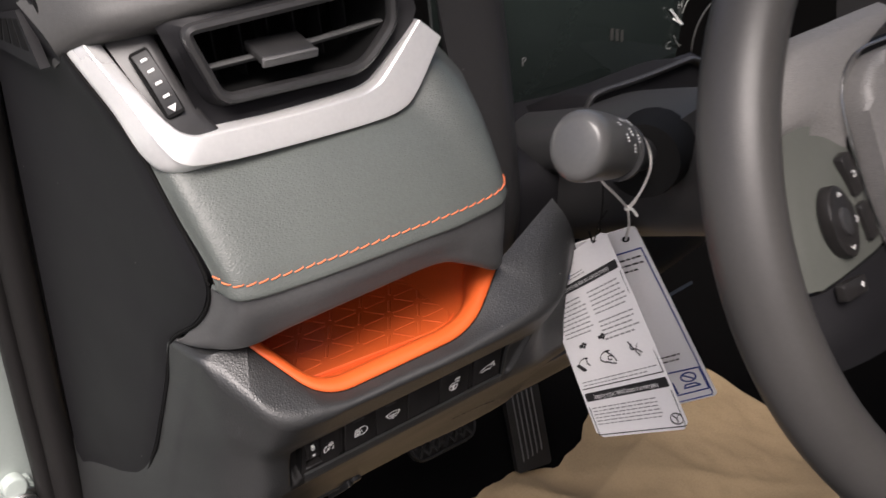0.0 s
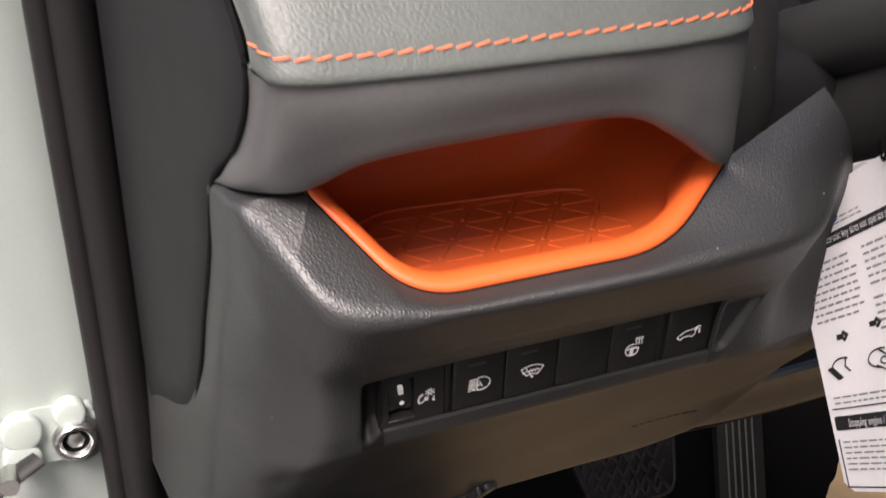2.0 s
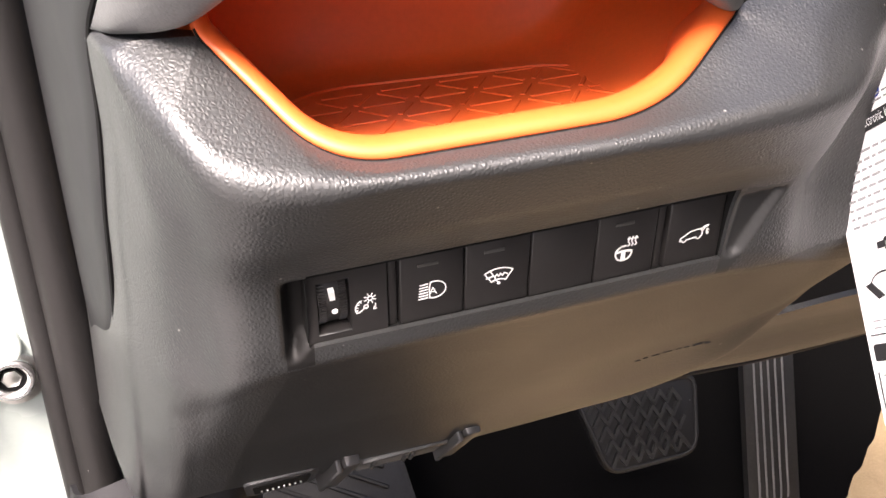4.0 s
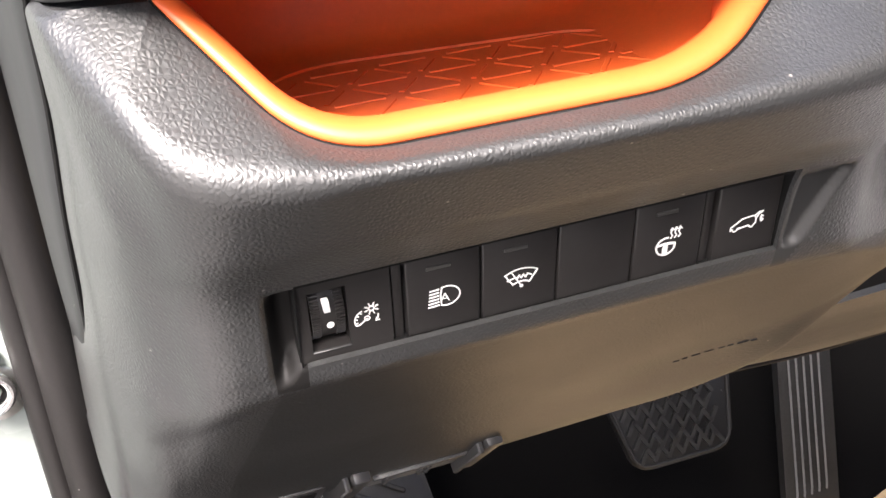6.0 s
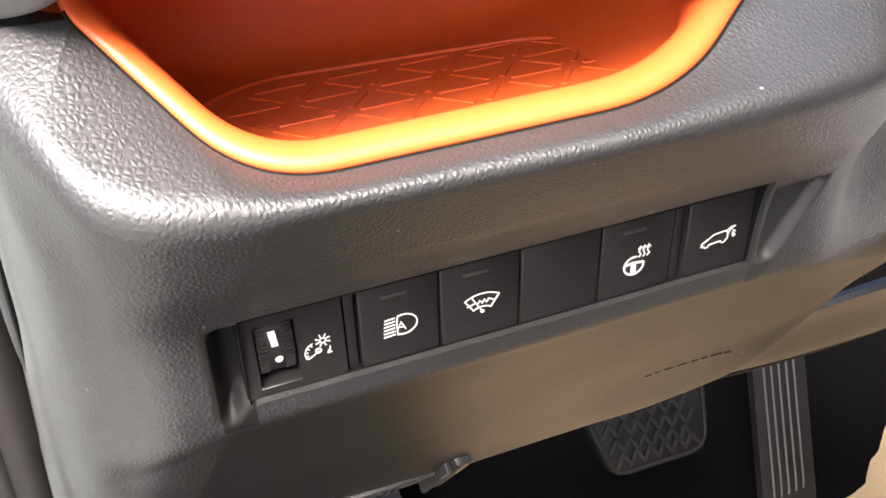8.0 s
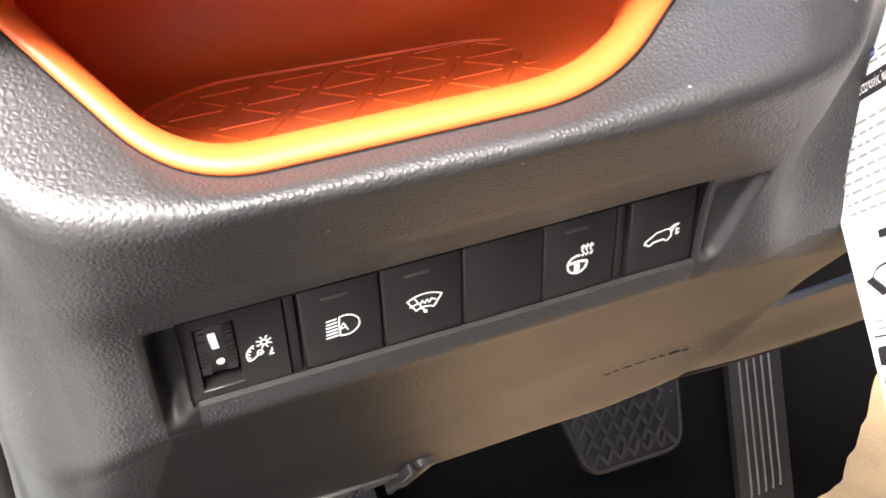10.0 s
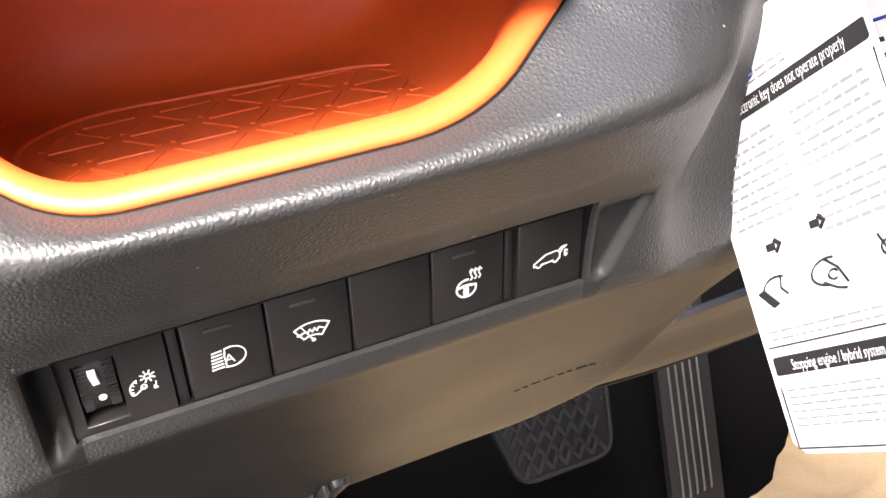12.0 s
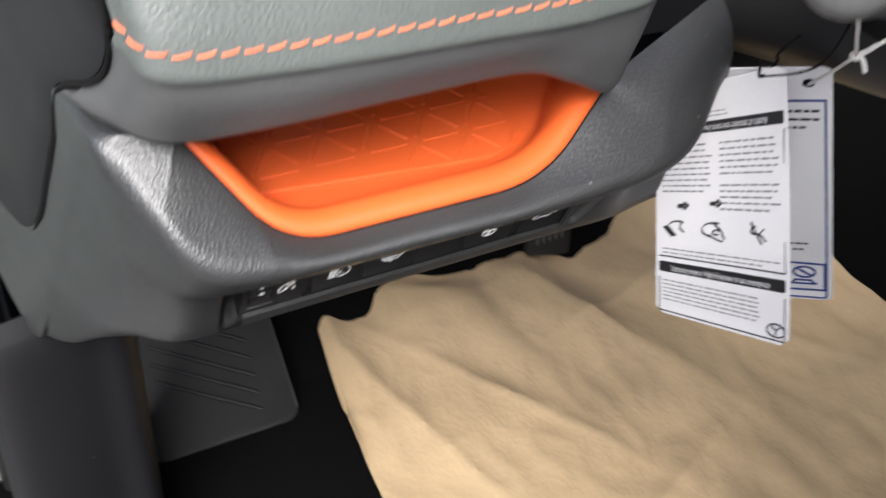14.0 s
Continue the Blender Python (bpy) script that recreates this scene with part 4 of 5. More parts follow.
plate_r = [(-0.0790, 0.052, 1.297), (-0.0705, 0.036, 1.2770), (-0.0665, 0.022, 1.2550), (-0.0610, 0.008, 1.2360), (-0.0560, 0.002, 1.2270)]
plate_m = [tuple(Vector(a).lerp(Vector(b), 0.5) + Vector((0, -0.0008, 0))) for a, b in zip(plate_l, plate_r)]
part("side_plate", shell(sheet(loft([plate_l, plate_m, plate_r, [(x + 0.0005, y + 0.010, z) for x, y, z in plate_r]], 6, 4)), 0.001), M_DARK, vent, "grey plate beside the vent", pose(0, -0.004, 0))
roller = bmesh.new()
grid(lambda u, v: Vector((-0.0042 + 0.0084 * v, 0.048 - 0.052 * math.cos((u - 0.5) * 0.68), 0.052 * math.sin((u - 0.5) * 0.68))), 20, 4, bm=roller)
ROLL = pose(-0.0775, 0.0135, 1.2535, -33, -12, 0)
part("roller_slot", prism(rounded([(-0.0052, -0.0185), (0.0052, -0.0185), (0.0052, 0.0185), (-0.0052, 0.0185)], 0.002), 0.003), M_GAP, vent, "dark slot of the thumb wheel", ROLL @ pose(0, -0.0012, 0))
roll = part("vent_roller", roller, M_BLACK, vent, "black ribbed thumb wheel", ROLL)
for k, z in enumerate((0.0124, 0.0060, -0.0010, -0.0082)):
    part("mark", box(0.0036, 0.0008, 0.0015, 0.0002, at=(0, 0.048 - math.sqrt(0.052 ** 2 - z * z) - 0.0003, z)), M_WHITE, roll)
part("pointer", prism([(-0.0024, -0.0132), (0.0024, -0.0132), (0.0, -0.0166)], 0.004), M_WHITE, roll, m=pose(0, -0.0026, 0))


# ---- dashboard end, side demister, top ----
SEAM_LINE = [(-0.118, 0.072, 1.330), (-0.112, 0.056, 1.280), (-0.099, 0.026, 1.238), (-0.0925, 0.013, 1.214), (-0.0885, 0.000, 1.188), (-0.0855, -0.018, 1.160), (-0.0855, -0.012, 1.140), (-0.0885, 0.006, 1.120), (-0.0955, 0.034, 1.098),
             (-0.0985, 0.049, 1.065), (-0.1035, 0.067, 1.026), (-0.108, 0.090, 0.985), (-0.113, 0.125, 0.945), (-0.123, 0.215, 0.890)]
SEAL_LINE = [(-0.1145 - 0.00125 * k, 0.152 + 0.0062 * k, 1.345 - 0.032 * k) for k in range(13)] + [(-0.1315, 0.238, 0.905)]
mid = [tuple(Vector(a).lerp(Vector(b), 0.5) + Vector((-0.003, 0, 0))) for a, b in zip(SEAM_LINE, SEAL_LINE)]
first = [tuple(Vector(a) + Vector((-0.0012, 0.0016, 0))) for a in SEAM_LINE]
inn = [tuple(Vector(a) + Vector((0.004, 0.004, 0))) for a in SEAM_LINE]
end_panel = thing("dashboard_end_panel", None, None, "smooth dark grey plastic panel closing the dashboard end", "end panel")
part("cover", shell(sheet(loft([inn, first, mid, SEAL_LINE], 8, 6)), 0.0015, (1, 0, 0)), M_END, end_panel, angle=50)
part("seam_gap", tube(curve_through([(x - 0.0004, y - 0.0003, z) for x, y, z in SEAM_LINE], 90), 0.0011, 6), M_GAP, end_panel, "dark gap along the joint")
GRILLE = [Vector(p) for p in ((-0.1172, 0.1335, 1.2760), (-0.1165, 0.0918, 1.2855), (-0.1165, 0.0720, 1.2584), (-0.1185, 0.1575, 1.2530))]


def on_grille(u, v, out):
    return GRILLE[0].lerp(GRILLE[1], u).lerp(GRILLE[3].lerp(GRILLE[2], u), v) + Vector((-out, 0, 0))


def grille_block(u0, u1, v0, v1, out):
    bm = bmesh.new()
    a = [bm.verts.new(on_grille(u, v, out)) for u, v in ((u0, v0), (u1, v0), (u1, v1), (u0, v1))]
    b = [bm.verts.new(on_grille(u, v, -0.004)) for u, v in ((u0, v0), (u1, v0), (u1, v1), (u0, v1))]
    bm.faces.new(a)
    bm.faces.new(b[::-1])
    for k in range(4):
        bm.faces.new((a[k], b[k], b[(k + 1) % 4], a[(k + 1) % 4]))
    return bm


demist = thing("side_demister", None, None, "small black side demister grille at the dashboard corner", "air vent")
part("frame", grille_block(0, 1, 0, 1, 0.0015), M_END, demist, smooth=False)
for k in range(4):
    part("slot", grille_block(0.06 + 0.23 * k, 0.22 + 0.23 * k, 0.14, 0.72, 0.0019), M_GAP, demist, smooth=False)

TOP_FRONT = [(-0.1108, 0.054, 1.2725), (-0.097, 0.034, 1.2830), (-0.077, 0.022, 1.2865), (-0.055, 0.012, 1.2895), (-0.026, 0.006, 1.2925), (0.02, 0.004, 1.298), (0.07, 0.010, 1.302), (0.10, 0.030, 1.303)]
top_rails = [[(x, y + 0.020, z - 0.012) for x, y, z in TOP_FRONT], TOP_FRONT, [(x - 0.007 * smooth(-0.09, -0.111, x), y + 0.02, z + 0.020) for x, y, z in TOP_FRONT], [(x - 0.013 * smooth(-0.09, -0.111, x), y + 0.09, z + 0.045) for x, y, z in TOP_FRONT], [(x, 0.62, 1.40) for x, y, z in TOP_FRONT]]
dash_top = thing("dashboard_upper", None, None, "dark grained dashboard upper pad above the vent", "dashboard pad")
part("front_edge", shell(sheet(loft(top_rails[:3], 8, 6)), 0.004, (0, 0, -1)), M_UPPER, dash_top, "rounded front edge")
part("top", shell(sheet(loft(top_rails[2:], 8, 6)), 0.004, (0, 0, -1)), M_UPPER, dash_top)

# ---- instrument cluster and its housing ----
housing = thing("instrument_cluster", None, None, "dark instrument cluster behind the steering wheel", "instrument cluster")
part("pillar", shell(sheet(loft([[(0.098, 0.035, 1.34), (0.108, 0.032, 1.24), (0.118, 0.028, 1.16), (0.124, 0.030, 1.08), (0.13, 0.06, 1.00)],
                                 [(0.138, 0.030, 1.34), (0.146, 0.026, 1.24), (0.150, 0.024, 1.16), (0.153, 0.028, 1.08), (0.155, 0.06, 1.00)],
                                 [(0.152, 0.040, 1.34), (0.158, 0.034, 1.24), (0.162, 0.032, 1.16), (0.166, 0.036, 1.08), (0.17, 0.07, 1.00)],
                                 [(0.175, 0.150, 1.33), (0.18, 0.145, 1.24), (0.186, 0.14, 1.15), (0.20, 0.13, 1.08), (0.21, 0.13, 1.00)]], 6, 6)), 0.003), M_DARK, housing, "dark side pillar of the cluster")
part("glass", prism(rounded([(0.175, 1.118), (0.43, 1.10), (0.46, 1.26), (0.17, 1.28)], 0.012), 0.004, 0.001), M_GLASS, housing, "dark glossy display glass", pose(0, 0.135, 0))
part("sill", shell(sheet(loft([[(0.165, 0.138, 1.128), (0.24, 0.136, 1.120), (0.33, 0.134, 1.112), (0.45, 0.134, 1.11)], [(0.163, 0.09, 1.122), (0.24, 0.085, 1.110), (0.33, 0.085, 1.105), (0.45, 0.085, 1.10)],
                               [(0.163, 0.045, 1.108), (0.24, 0.05, 1.095), (0.33, 0.05, 1.085), (0.45, 0.05, 1.08)], [(0.165, 0.042, 1.06), (0.24, 0.048, 1.05), (0.33, 0.05, 1.04), (0.45, 0.05, 1.03)]], 6, 5)), 0.003), M_END, housing, "black sill in front of the display")
for body_, x, z, size in (("P", 0.256, 1.148, 0.010), ("H", 0.434, 1.154, 0.009), ("C", 0.421, 1.120, 0.010)):
    text_part("letter", body_, size, housing, M_FAINT, pose(x, 0.134, z, 90))
part("gauge_arc", strokes([arc(0.462, 1.140, 0.026, 118, 160, 8), arc(0.452, 1.140, 0.026, 200, 232, 8)], 0.0007), M_FAINT, housing, m=pose(0, 0.1345, 0), smooth=False)
part("needle", strokes([[(0.421, 1.156), (0.436, 1.140)], [(0.425, 1.147), (0.437, 1.139)]], 0.0013), M_WHITE, housing, "white gauge needle", m=pose(0, 0.1335, 0), smooth=False)
for k in range(3):
    part("blank_figure", box(0.003, 0.0006, 0.010, at=(0.352 + 0.006 * k, 0.1342, 1.150 - 0.002 * k)), M_MARK, housing)
part("gauge_ring", tube([(0.492 + 0.045 * math.cos(radians(a)), 0.130, 1.112 + 0.045 * math.sin(radians(a))) for a in range(120, 221, 8)], 0.0009, 6), M_MARK, housing, "thin silver gauge ring")
HOOD = [(0.230, 0.052, 1.100), (0.240, 0.050, 1.128), (0.2475, 0.050, 1.1425), (0.2560, 0.050, 1.1470), (0.285, 0.050, 1.1466), (0.3128, 0.050, 1.1466), (0.345, 0.050, 1.1476), (0.3560, 0.050, 1.1465), (0.368, 0.050, 1.138), (0.395, 0.052, 1.11)]
part("gaiter_rim", tube(curve_through(HOOD, 54), 0.0046, 10, flat=0.55, up=(0, 0.5, 1)), M_DARK, housing, "rounded rim above the column")
part("gaiter", shell(sheet(loft([[(x, 0.046, 1.03) for x, y, z in HOOD], [(x, y + 0.001, z - 0.003) for x, y, z in HOOD], HOOD, [(x, 0.085, z - 0.008) for x, y, z in HOOD], [(x, 0.130, z - 0.030) for x, y, z in HOOD]], 6, 5)), 0.002), M_END, housing, "black cover between column and cluster")

# ---- steering column, stalk, wheel ----
def ringed(centres, rx, rz, sides=28, power=2.6):
    """A rounded-box tube through centres; rx, rz are functions of 0..1."""
    bm = bmesh.new()
    rows = []
    for i, c in enumerate(centres):
        t = i / (len(centres) - 1)
        row = []
        for k in range(sides):
            a = 2 * math.pi * k / sides
            ca, sa = math.cos(a), math.sin(a)
            row.append(bm.verts.new(Vector(c) + Vector((rx(t) * math.copysign(abs(ca) ** (2 / power), ca), 0, rz(t) * math.copysign(abs(sa) ** (2 / power), sa)))))
        rows.append(row)
    for a, b in zip(rows, rows[1:]):
        for k in range(sides):
            bm.faces.new((a[k], a[(k + 1) % sides], b[(k + 1) % sides], b[k]))
    bm.faces.new(rows[0])
    bm.faces.new(rows[-1])
    return bm


column = thing("steering_column_cover", None, None, "black plastic steering column cover", "column cover")
part("shroud", ringed(curve_through([(0.262, 0.13, 1.035), (0.262, 0.02, 1.085), (0.262, -0.08, 1.125), (0.262, -0.150, 1.150)], 14), lambda t: 0.053 - 0.003 * t, lambda t: 0.043 - 0.003 * t), M_DARK, column, angle=60)
part("upper_lid", ringed(curve_through([(0.262, 0.12, 1.088), (0.262, 0.02, 1.125), (0.262, -0.06, 1.150)], 10), lambda t: 0.064 - 0.008 * t, lambda t: 0.028 - 0.006 * t), M_BLACK, column, "upper half", angle=60)
part("stalk_boot", tube([(0.214, -0.046, 1.146), (0.200, -0.055, 1.150), (0.188, -0.063, 1.153), (0.180, -0.068, 1.155)], lambda t: 0.027 - 0.004 * t, 20), M_GAP, column, "round stalk opening")
stalk = thing("light_stalk", None, None, "black plastic light control stalk with white symbols", "stalk")
part("arm", tube([(0.195, -0.058, 1.152), (0.165, -0.073, 1.167), (0.142, -0.084, 1.179)], 0.0105, 14), M_BLACK, stalk)
AX = [(0.152, -0.079, 1.1755), (0.144, -0.083, 1.1795), (0.134, -0.0875, 1.1845), (0.116, -0.0955, 1.1935), (0.100, -0.1025, 1.2010), (0.0935, -0.1055, 1.2040), (0.0905, -0.1068, 1.2055), (0.0890, -0.1075, 1.2062)]
RAD = [0.0115, 0.0150, 0.0164, 0.0174, 0.0180, 0.0176, 0.0162, 0.0126]
head = bmesh.new()
path = [Vector(p) for p in AX]
prev = None
for p, r, d in zip(path, RAD, [(path[min(i + 1, 7)] - path[max(i - 1, 0)]).normalized() for i in range(8)]):
    side = d.cross(Vector((0, 0, 1))).normalized()
    nor = side.cross(d)
    row = [head.verts.new(p + r * (math.cos(2 * math.pi * k / 24) * side * 0.92 + math.sin(2 * math.pi * k / 24) * nor * 1.08)) for k in range(24)]
    if prev:
        for k in range(24):
            head.faces.new((prev[k], prev[(k + 1) % 24], row[(k + 1) % 24], row[k]))
    else:
        head.faces.new(row)
    prev = row
head.faces.new(prev)
part("knob", head, M_KNOB, stalk, "rounded end knob", angle=75)
part("collar", tube([(0.1430, -0.0835, 1.1785), (0.1395, -0.0850, 1.1802)], 0.0174, 24), M_BLACK, stalk, "dark rotating collar")
st = bmesh.new()
d = Vector((-0.74, -0.33, 0.32)).normalized()
e1 = d.cross(Vector((0, 0, 1))).normalized()
e2 = e1.cross(d)
for s, a in ((0.010, -37), (0.010, -8), (0.010, 20), (0.019, -28), (0.019, 2), (0.025, -38), (0.002, -28), (0.002, 4)):
    base = Vector((0.141, -0.0845, 1.181)) + d * (s + 0.013)
    nrm = (e1 * math.cos(radians(a + 150)) + e2 * math.sin(radians(a + 150)))
    if nrm.y > 0:
        nrm = (e1 * math.cos(radians(a - 30)) + e2 * math.sin(radians(a - 30)))
    q = base + nrm * 0.0190
    t = d.cross(nrm).normalized()
    for w in (-0.0024, -0.0006, 0.0012):
        f = [st.verts.new(q + d * x + t * (y + w)) for x, y in ((-0.0016, 0), (0.0014, 0), (0.0014, 0.0011), (-0.0016, 0.0011))]
        st.faces.new(f)
part("light_symbol", st, M_WHITE, stalk, "white printed light symbols", smooth=False)

TILT_W = 26
wheel = thing("steering_wheel_assembly", None, None, "dark grey leather steering wheel with buttons on its spoke", "steering wheel", pose(0.262, -0.232, 1.177, -TILT_W))
R = 0.178
rim = bmesh.new()
rows = []
for i in range(96):
    a = 2 * math.pi * i / 96
    er = Vector((math.cos(a), 0, math.sin(a)))
    row = []
    for k in range(18):
        b = 2 * math.pi * k / 18
        row.append(rim.verts.new(er * (R + 0.0165 * math.cos(b) * (1 + 0.06 * math.cos(2 * b))) + Vector((0, 0.0195 * math.sin(b), 0))))
    rows.append(row)
for i in range(96):
    a, b = rows[i], rows[(i + 1) % 96]
    for k in range(18):
        rim.faces.new((a[k], a[(k + 1) % 18], b[(k + 1) % 18], b[k]))
part("rim", rim, M_WHEEL, wheel, "smooth dark leather rim")
hub_line = rounded([(-0.103, 0.081), (0.103, 0.081), (0.104, 0.0), (0.070, -0.060), (-0.070, -0.060), (-0.104, 0.0)], [0.030, 0.030, 0.03, 0.025, 0.025, 0.03], 8)
hub = part("airbag_cover", prism(hub_line, 0.05, 0.005, 4), M_HUB, wheel, "grained airbag cover", pose(0, -0.020, 0), angle=25)
part("chrome_line", tube([(x * 1.045, -0.0105, 0.010 + (z - 0.010) * 1.05) for x, z in hub_line], 0.0008, 8, closed=True, up=(0, 1, 0)), M_CHROME, wheel, "thin bright line round the cover")
part("hub_gap", prism([(x * 1.03, 0.010 + (z - 0.010) * 1.035) for x, z in hub_line], 0.03), M_GAP, wheel, "dark gap round the cover", pose(0, -0.0065, 0))
for s in (-1, 1):
    sp = loft([[(s * 0.166, 0.012, 0.070), (s * 0.128, 0.004, 0.096), (s * 0.085, 0.002, 0.100), (s * 0.045, 0.002, 0.101)], [(s * 0.168, 0.000, 0.066), (s * 0.128, -0.006, 0.090), (s * 0.085, -0.006, 0.095), (s * 0.045, -0.005, 0.096)],
               [(s * 0.168, -0.006, 0.062), (s * 0.126, -0.010, 0.066), (s * 0.108, -0.009, 0.062), (s * 0.095, -0.006, 0.070)], [(s * 0.168, -0.001, 0.055), (s * 0.130, -0.005, 0.056), (s * 0.109, -0.006, 0.044), (s * 0.098, -0.004, 0.04)]], 8, 6)
    part("spoke_top", shell(sheet(sp), 0.010), M_HUB, wheel, "grained upper spoke")
    inlay = loft([[(s * 0.168, -0.003, 0.065), (s * 0.145, -0.006, 0.064), (s * 0.129, -0.008, 0.060)], [(s * 0.164, -0.002, 0.042), (s * 0.150, -0.007, 0.041), (s * 0.1395, -0.009, 0.040)],
                  [(s * 0.166, 0.000, 0.005), (s * 0.156, -0.006, 0.005), (s * 0.1465, -0.009, 0.005)], [(s * 0.165, 0.002, -0.008), (s * 0.159, -0.004, -0.009), (s * 0.1500, -0.007, -0.010)]], 6, 6)
    part("spoke_inlay", shell(sheet(inlay), 0.006), M_SPOKE, wheel, "smooth grey inlay beside the rim")
    pn = loft([[(s * 0.1285, -0.005, 0.058), (s * 0.118, -0.006, 0.052), (s * 0.106, -0.006, 0.043)], [(s * 0.140, -0.007, 0.038), (s * 0.124, -0.010, 0.032), (s * 0.106, -0.008, 0.026)],
               [(s * 0.147, -0.007, 0.004), (s * 0.126, -0.010, 0.000), (s * 0.104, -0.008, -0.004)], [(s * 0.1495, -0.006, -0.011), (s * 0.131, -0.009, -0.008), (s * 0.108, -0.008, -0.0055)]], 6, 6)
    plate_ = part("spoke_panel", shell(sheet(pn), 0.008), M_SPOKE, wheel, "grey button panel on the spoke")
    lower = loft([[(s * 0.165, 0.003, -0.009), (s * 0.1497, -0.0055, -0.0122), (s * 0.131, -0.0085, -0.0092), (s * 0.108, -0.0075, -0.0067), (s * 0.100, -0.006, -0.006)],
                  [(s * 0.163, 0.006, -0.034), (s * 0.150, -0.003, -0.036), (s * 0.132, -0.007, -0.034), (s * 0.110, -0.007, -0.030), (s * 0.090, -0.005, -0.028)],
                  [(s * 0.160, 0.012, -0.048), (s * 0.148, 0.003, -0.052), (s * 0.128, 0.000, -0.054), (s * 0.104, 0.000, -0.055), (s * 0.080, 0.000, -0.056)]], 6, 6)
    part("spoke_lower", shell(sheet(lower), 0.006), M_END, wheel, "dark lower part of the spoke")
    part("rocker", prism(arc(0, 0, 0.0100, 0, 345, 23, 0.0172), 0.006, 0.0012), M_SWITCH, plate_, "oval rocker button", pose(s * 0.1315, -0.0142, 0.0155, 0, s * 6, s * -8))
    part("centre_button", prism(arc(0, 0, 0.0040, 0, 340, 17, 0.0066), 0.004, 0.0008), M_DARK, plate_, "small centre button", pose(s * 0.1315, -0.0160, 0.0155, 0, s * 6, s * -8))
    for x, z, w, h, turn in ((0.1155, 0.0330, 0.0042, 0.0100, 12), (0.1130, 0.0100, 0.0038, 0.0090, 8), (0.1345, -0.0150, 0.0098, 0.0040, -4)):
        key = part("button", prism(rounded([(-w, -h), (w, -h), (w, h), (-w, h)], 0.0016, 4), 0.004, 0.0007), M_SWITCH, plate_, m=pose(s * x, -0.0122, z, 0, s * turn, s * -8))
    for lines, x, z in (([[(-0.0014, -0.0008), (0, 0.0008), (0.0014, -0.0008)]], 0.1315, 0.0280), ([[(-0.0014, 0.0008), (0, -0.0008), (0.0014, 0.0008)]], 0.1315, 0.0030), ([[(0.0008, 0.0014), (-0.0008, 0), (0.0008, -0.0014)]], 0.1385, 0.0165),
                        ([[(-0.0008, 0.0014), (0.0008, 0), (-0.0008, -0.0014)]], 0.1245, 0.0145), ([arc(0, 0, 0.0013, -120, 150, 8)], 0.1155, 0.033), ([[(-0.0012, 0), (0.0012, 0)], [(0, -0.0012), (0, 0.0012)]], 0.1300, -0.0148), ([[(-0.0012, 0), (0.0012, 0)]], 0.1400, -0.0152)):
        part("button_mark", strokes(lines, 0.0005, 0.0002), M_WHITE, plate_, m=pose(s * x, -0.0148 if z > 0 and x > 0.12 else -0.0126, z, 0, 0, s * -8), smooth=False)
part("lower_spoke", box(0.05, 0.014, 0.10, 0.005, 3, at=(0, 0.004, -0.118)), M_DARK, wheel)

# ---- hanging cards ----
def bars(w, rows):
    """Plain bars in place of small print: rows of (x0, x1, z, height)."""
    bm = bmesh.new()
    for x0, x1, z, h in rows:
        q = [bm.verts.new((x, -0.0006, zz)) for x, zz in ((x0, z), (x1, z), (x1, z + h), (x0, z + h))]
        bm.faces.new(q)
    return bm


def print_rows(x0, x1, z_top, n, step, rng):
    rows = []
    for k in range(n):
        x = x0
        end = x1 - rng.uniform(0, 0.3) * (x1 - x0) * (1 if k == n - 1 else 0.15)
        while x < end - 0.002:
            w = min(rng.uniform(0.0015, 0.0050), end - x)
            rows.append((x, x + w, z_top - k * step, step * 0.30))
            x += w + 0.0009
    return rows


CARD = Matrix.Translation((0.2163, 0.0068, 0.8726))
card = thing("warning_card", None, None, "white printed key warning card hanging from the stalk", "card", CARD)
W, H = 0.067, 0.176
def curl(p):
    """Bends the flat card: it leans, and its upper end curls towards the driver."""
    u = p.x / W
    knots = ((0.0, 0.0), (0.0415, 0.25), (0.074, 0.45), (0.086, 0.545), (0.135, 0.87), (0.176, 1.03))
    v = p.z / 0.176
    for (a, fa), (b, fb) in zip(knots, knots[1:]):
        if a <= p.z <= b:
            v = fa + (fb - fa) * (p.z - a) / (b - a)
    along_x = Vector((0.0235, -0.0741, 0.0424)) + v * Vector((-0.0011, 0.0291, 0.0022))
    along_z = Vector((-0.0671, -0.0007, 0.1992)) + v * Vector((0.0171, 0.0094, -0.0317))
    return u * along_x + v * along_z - p.y * along_x.cross(along_z).normalized()


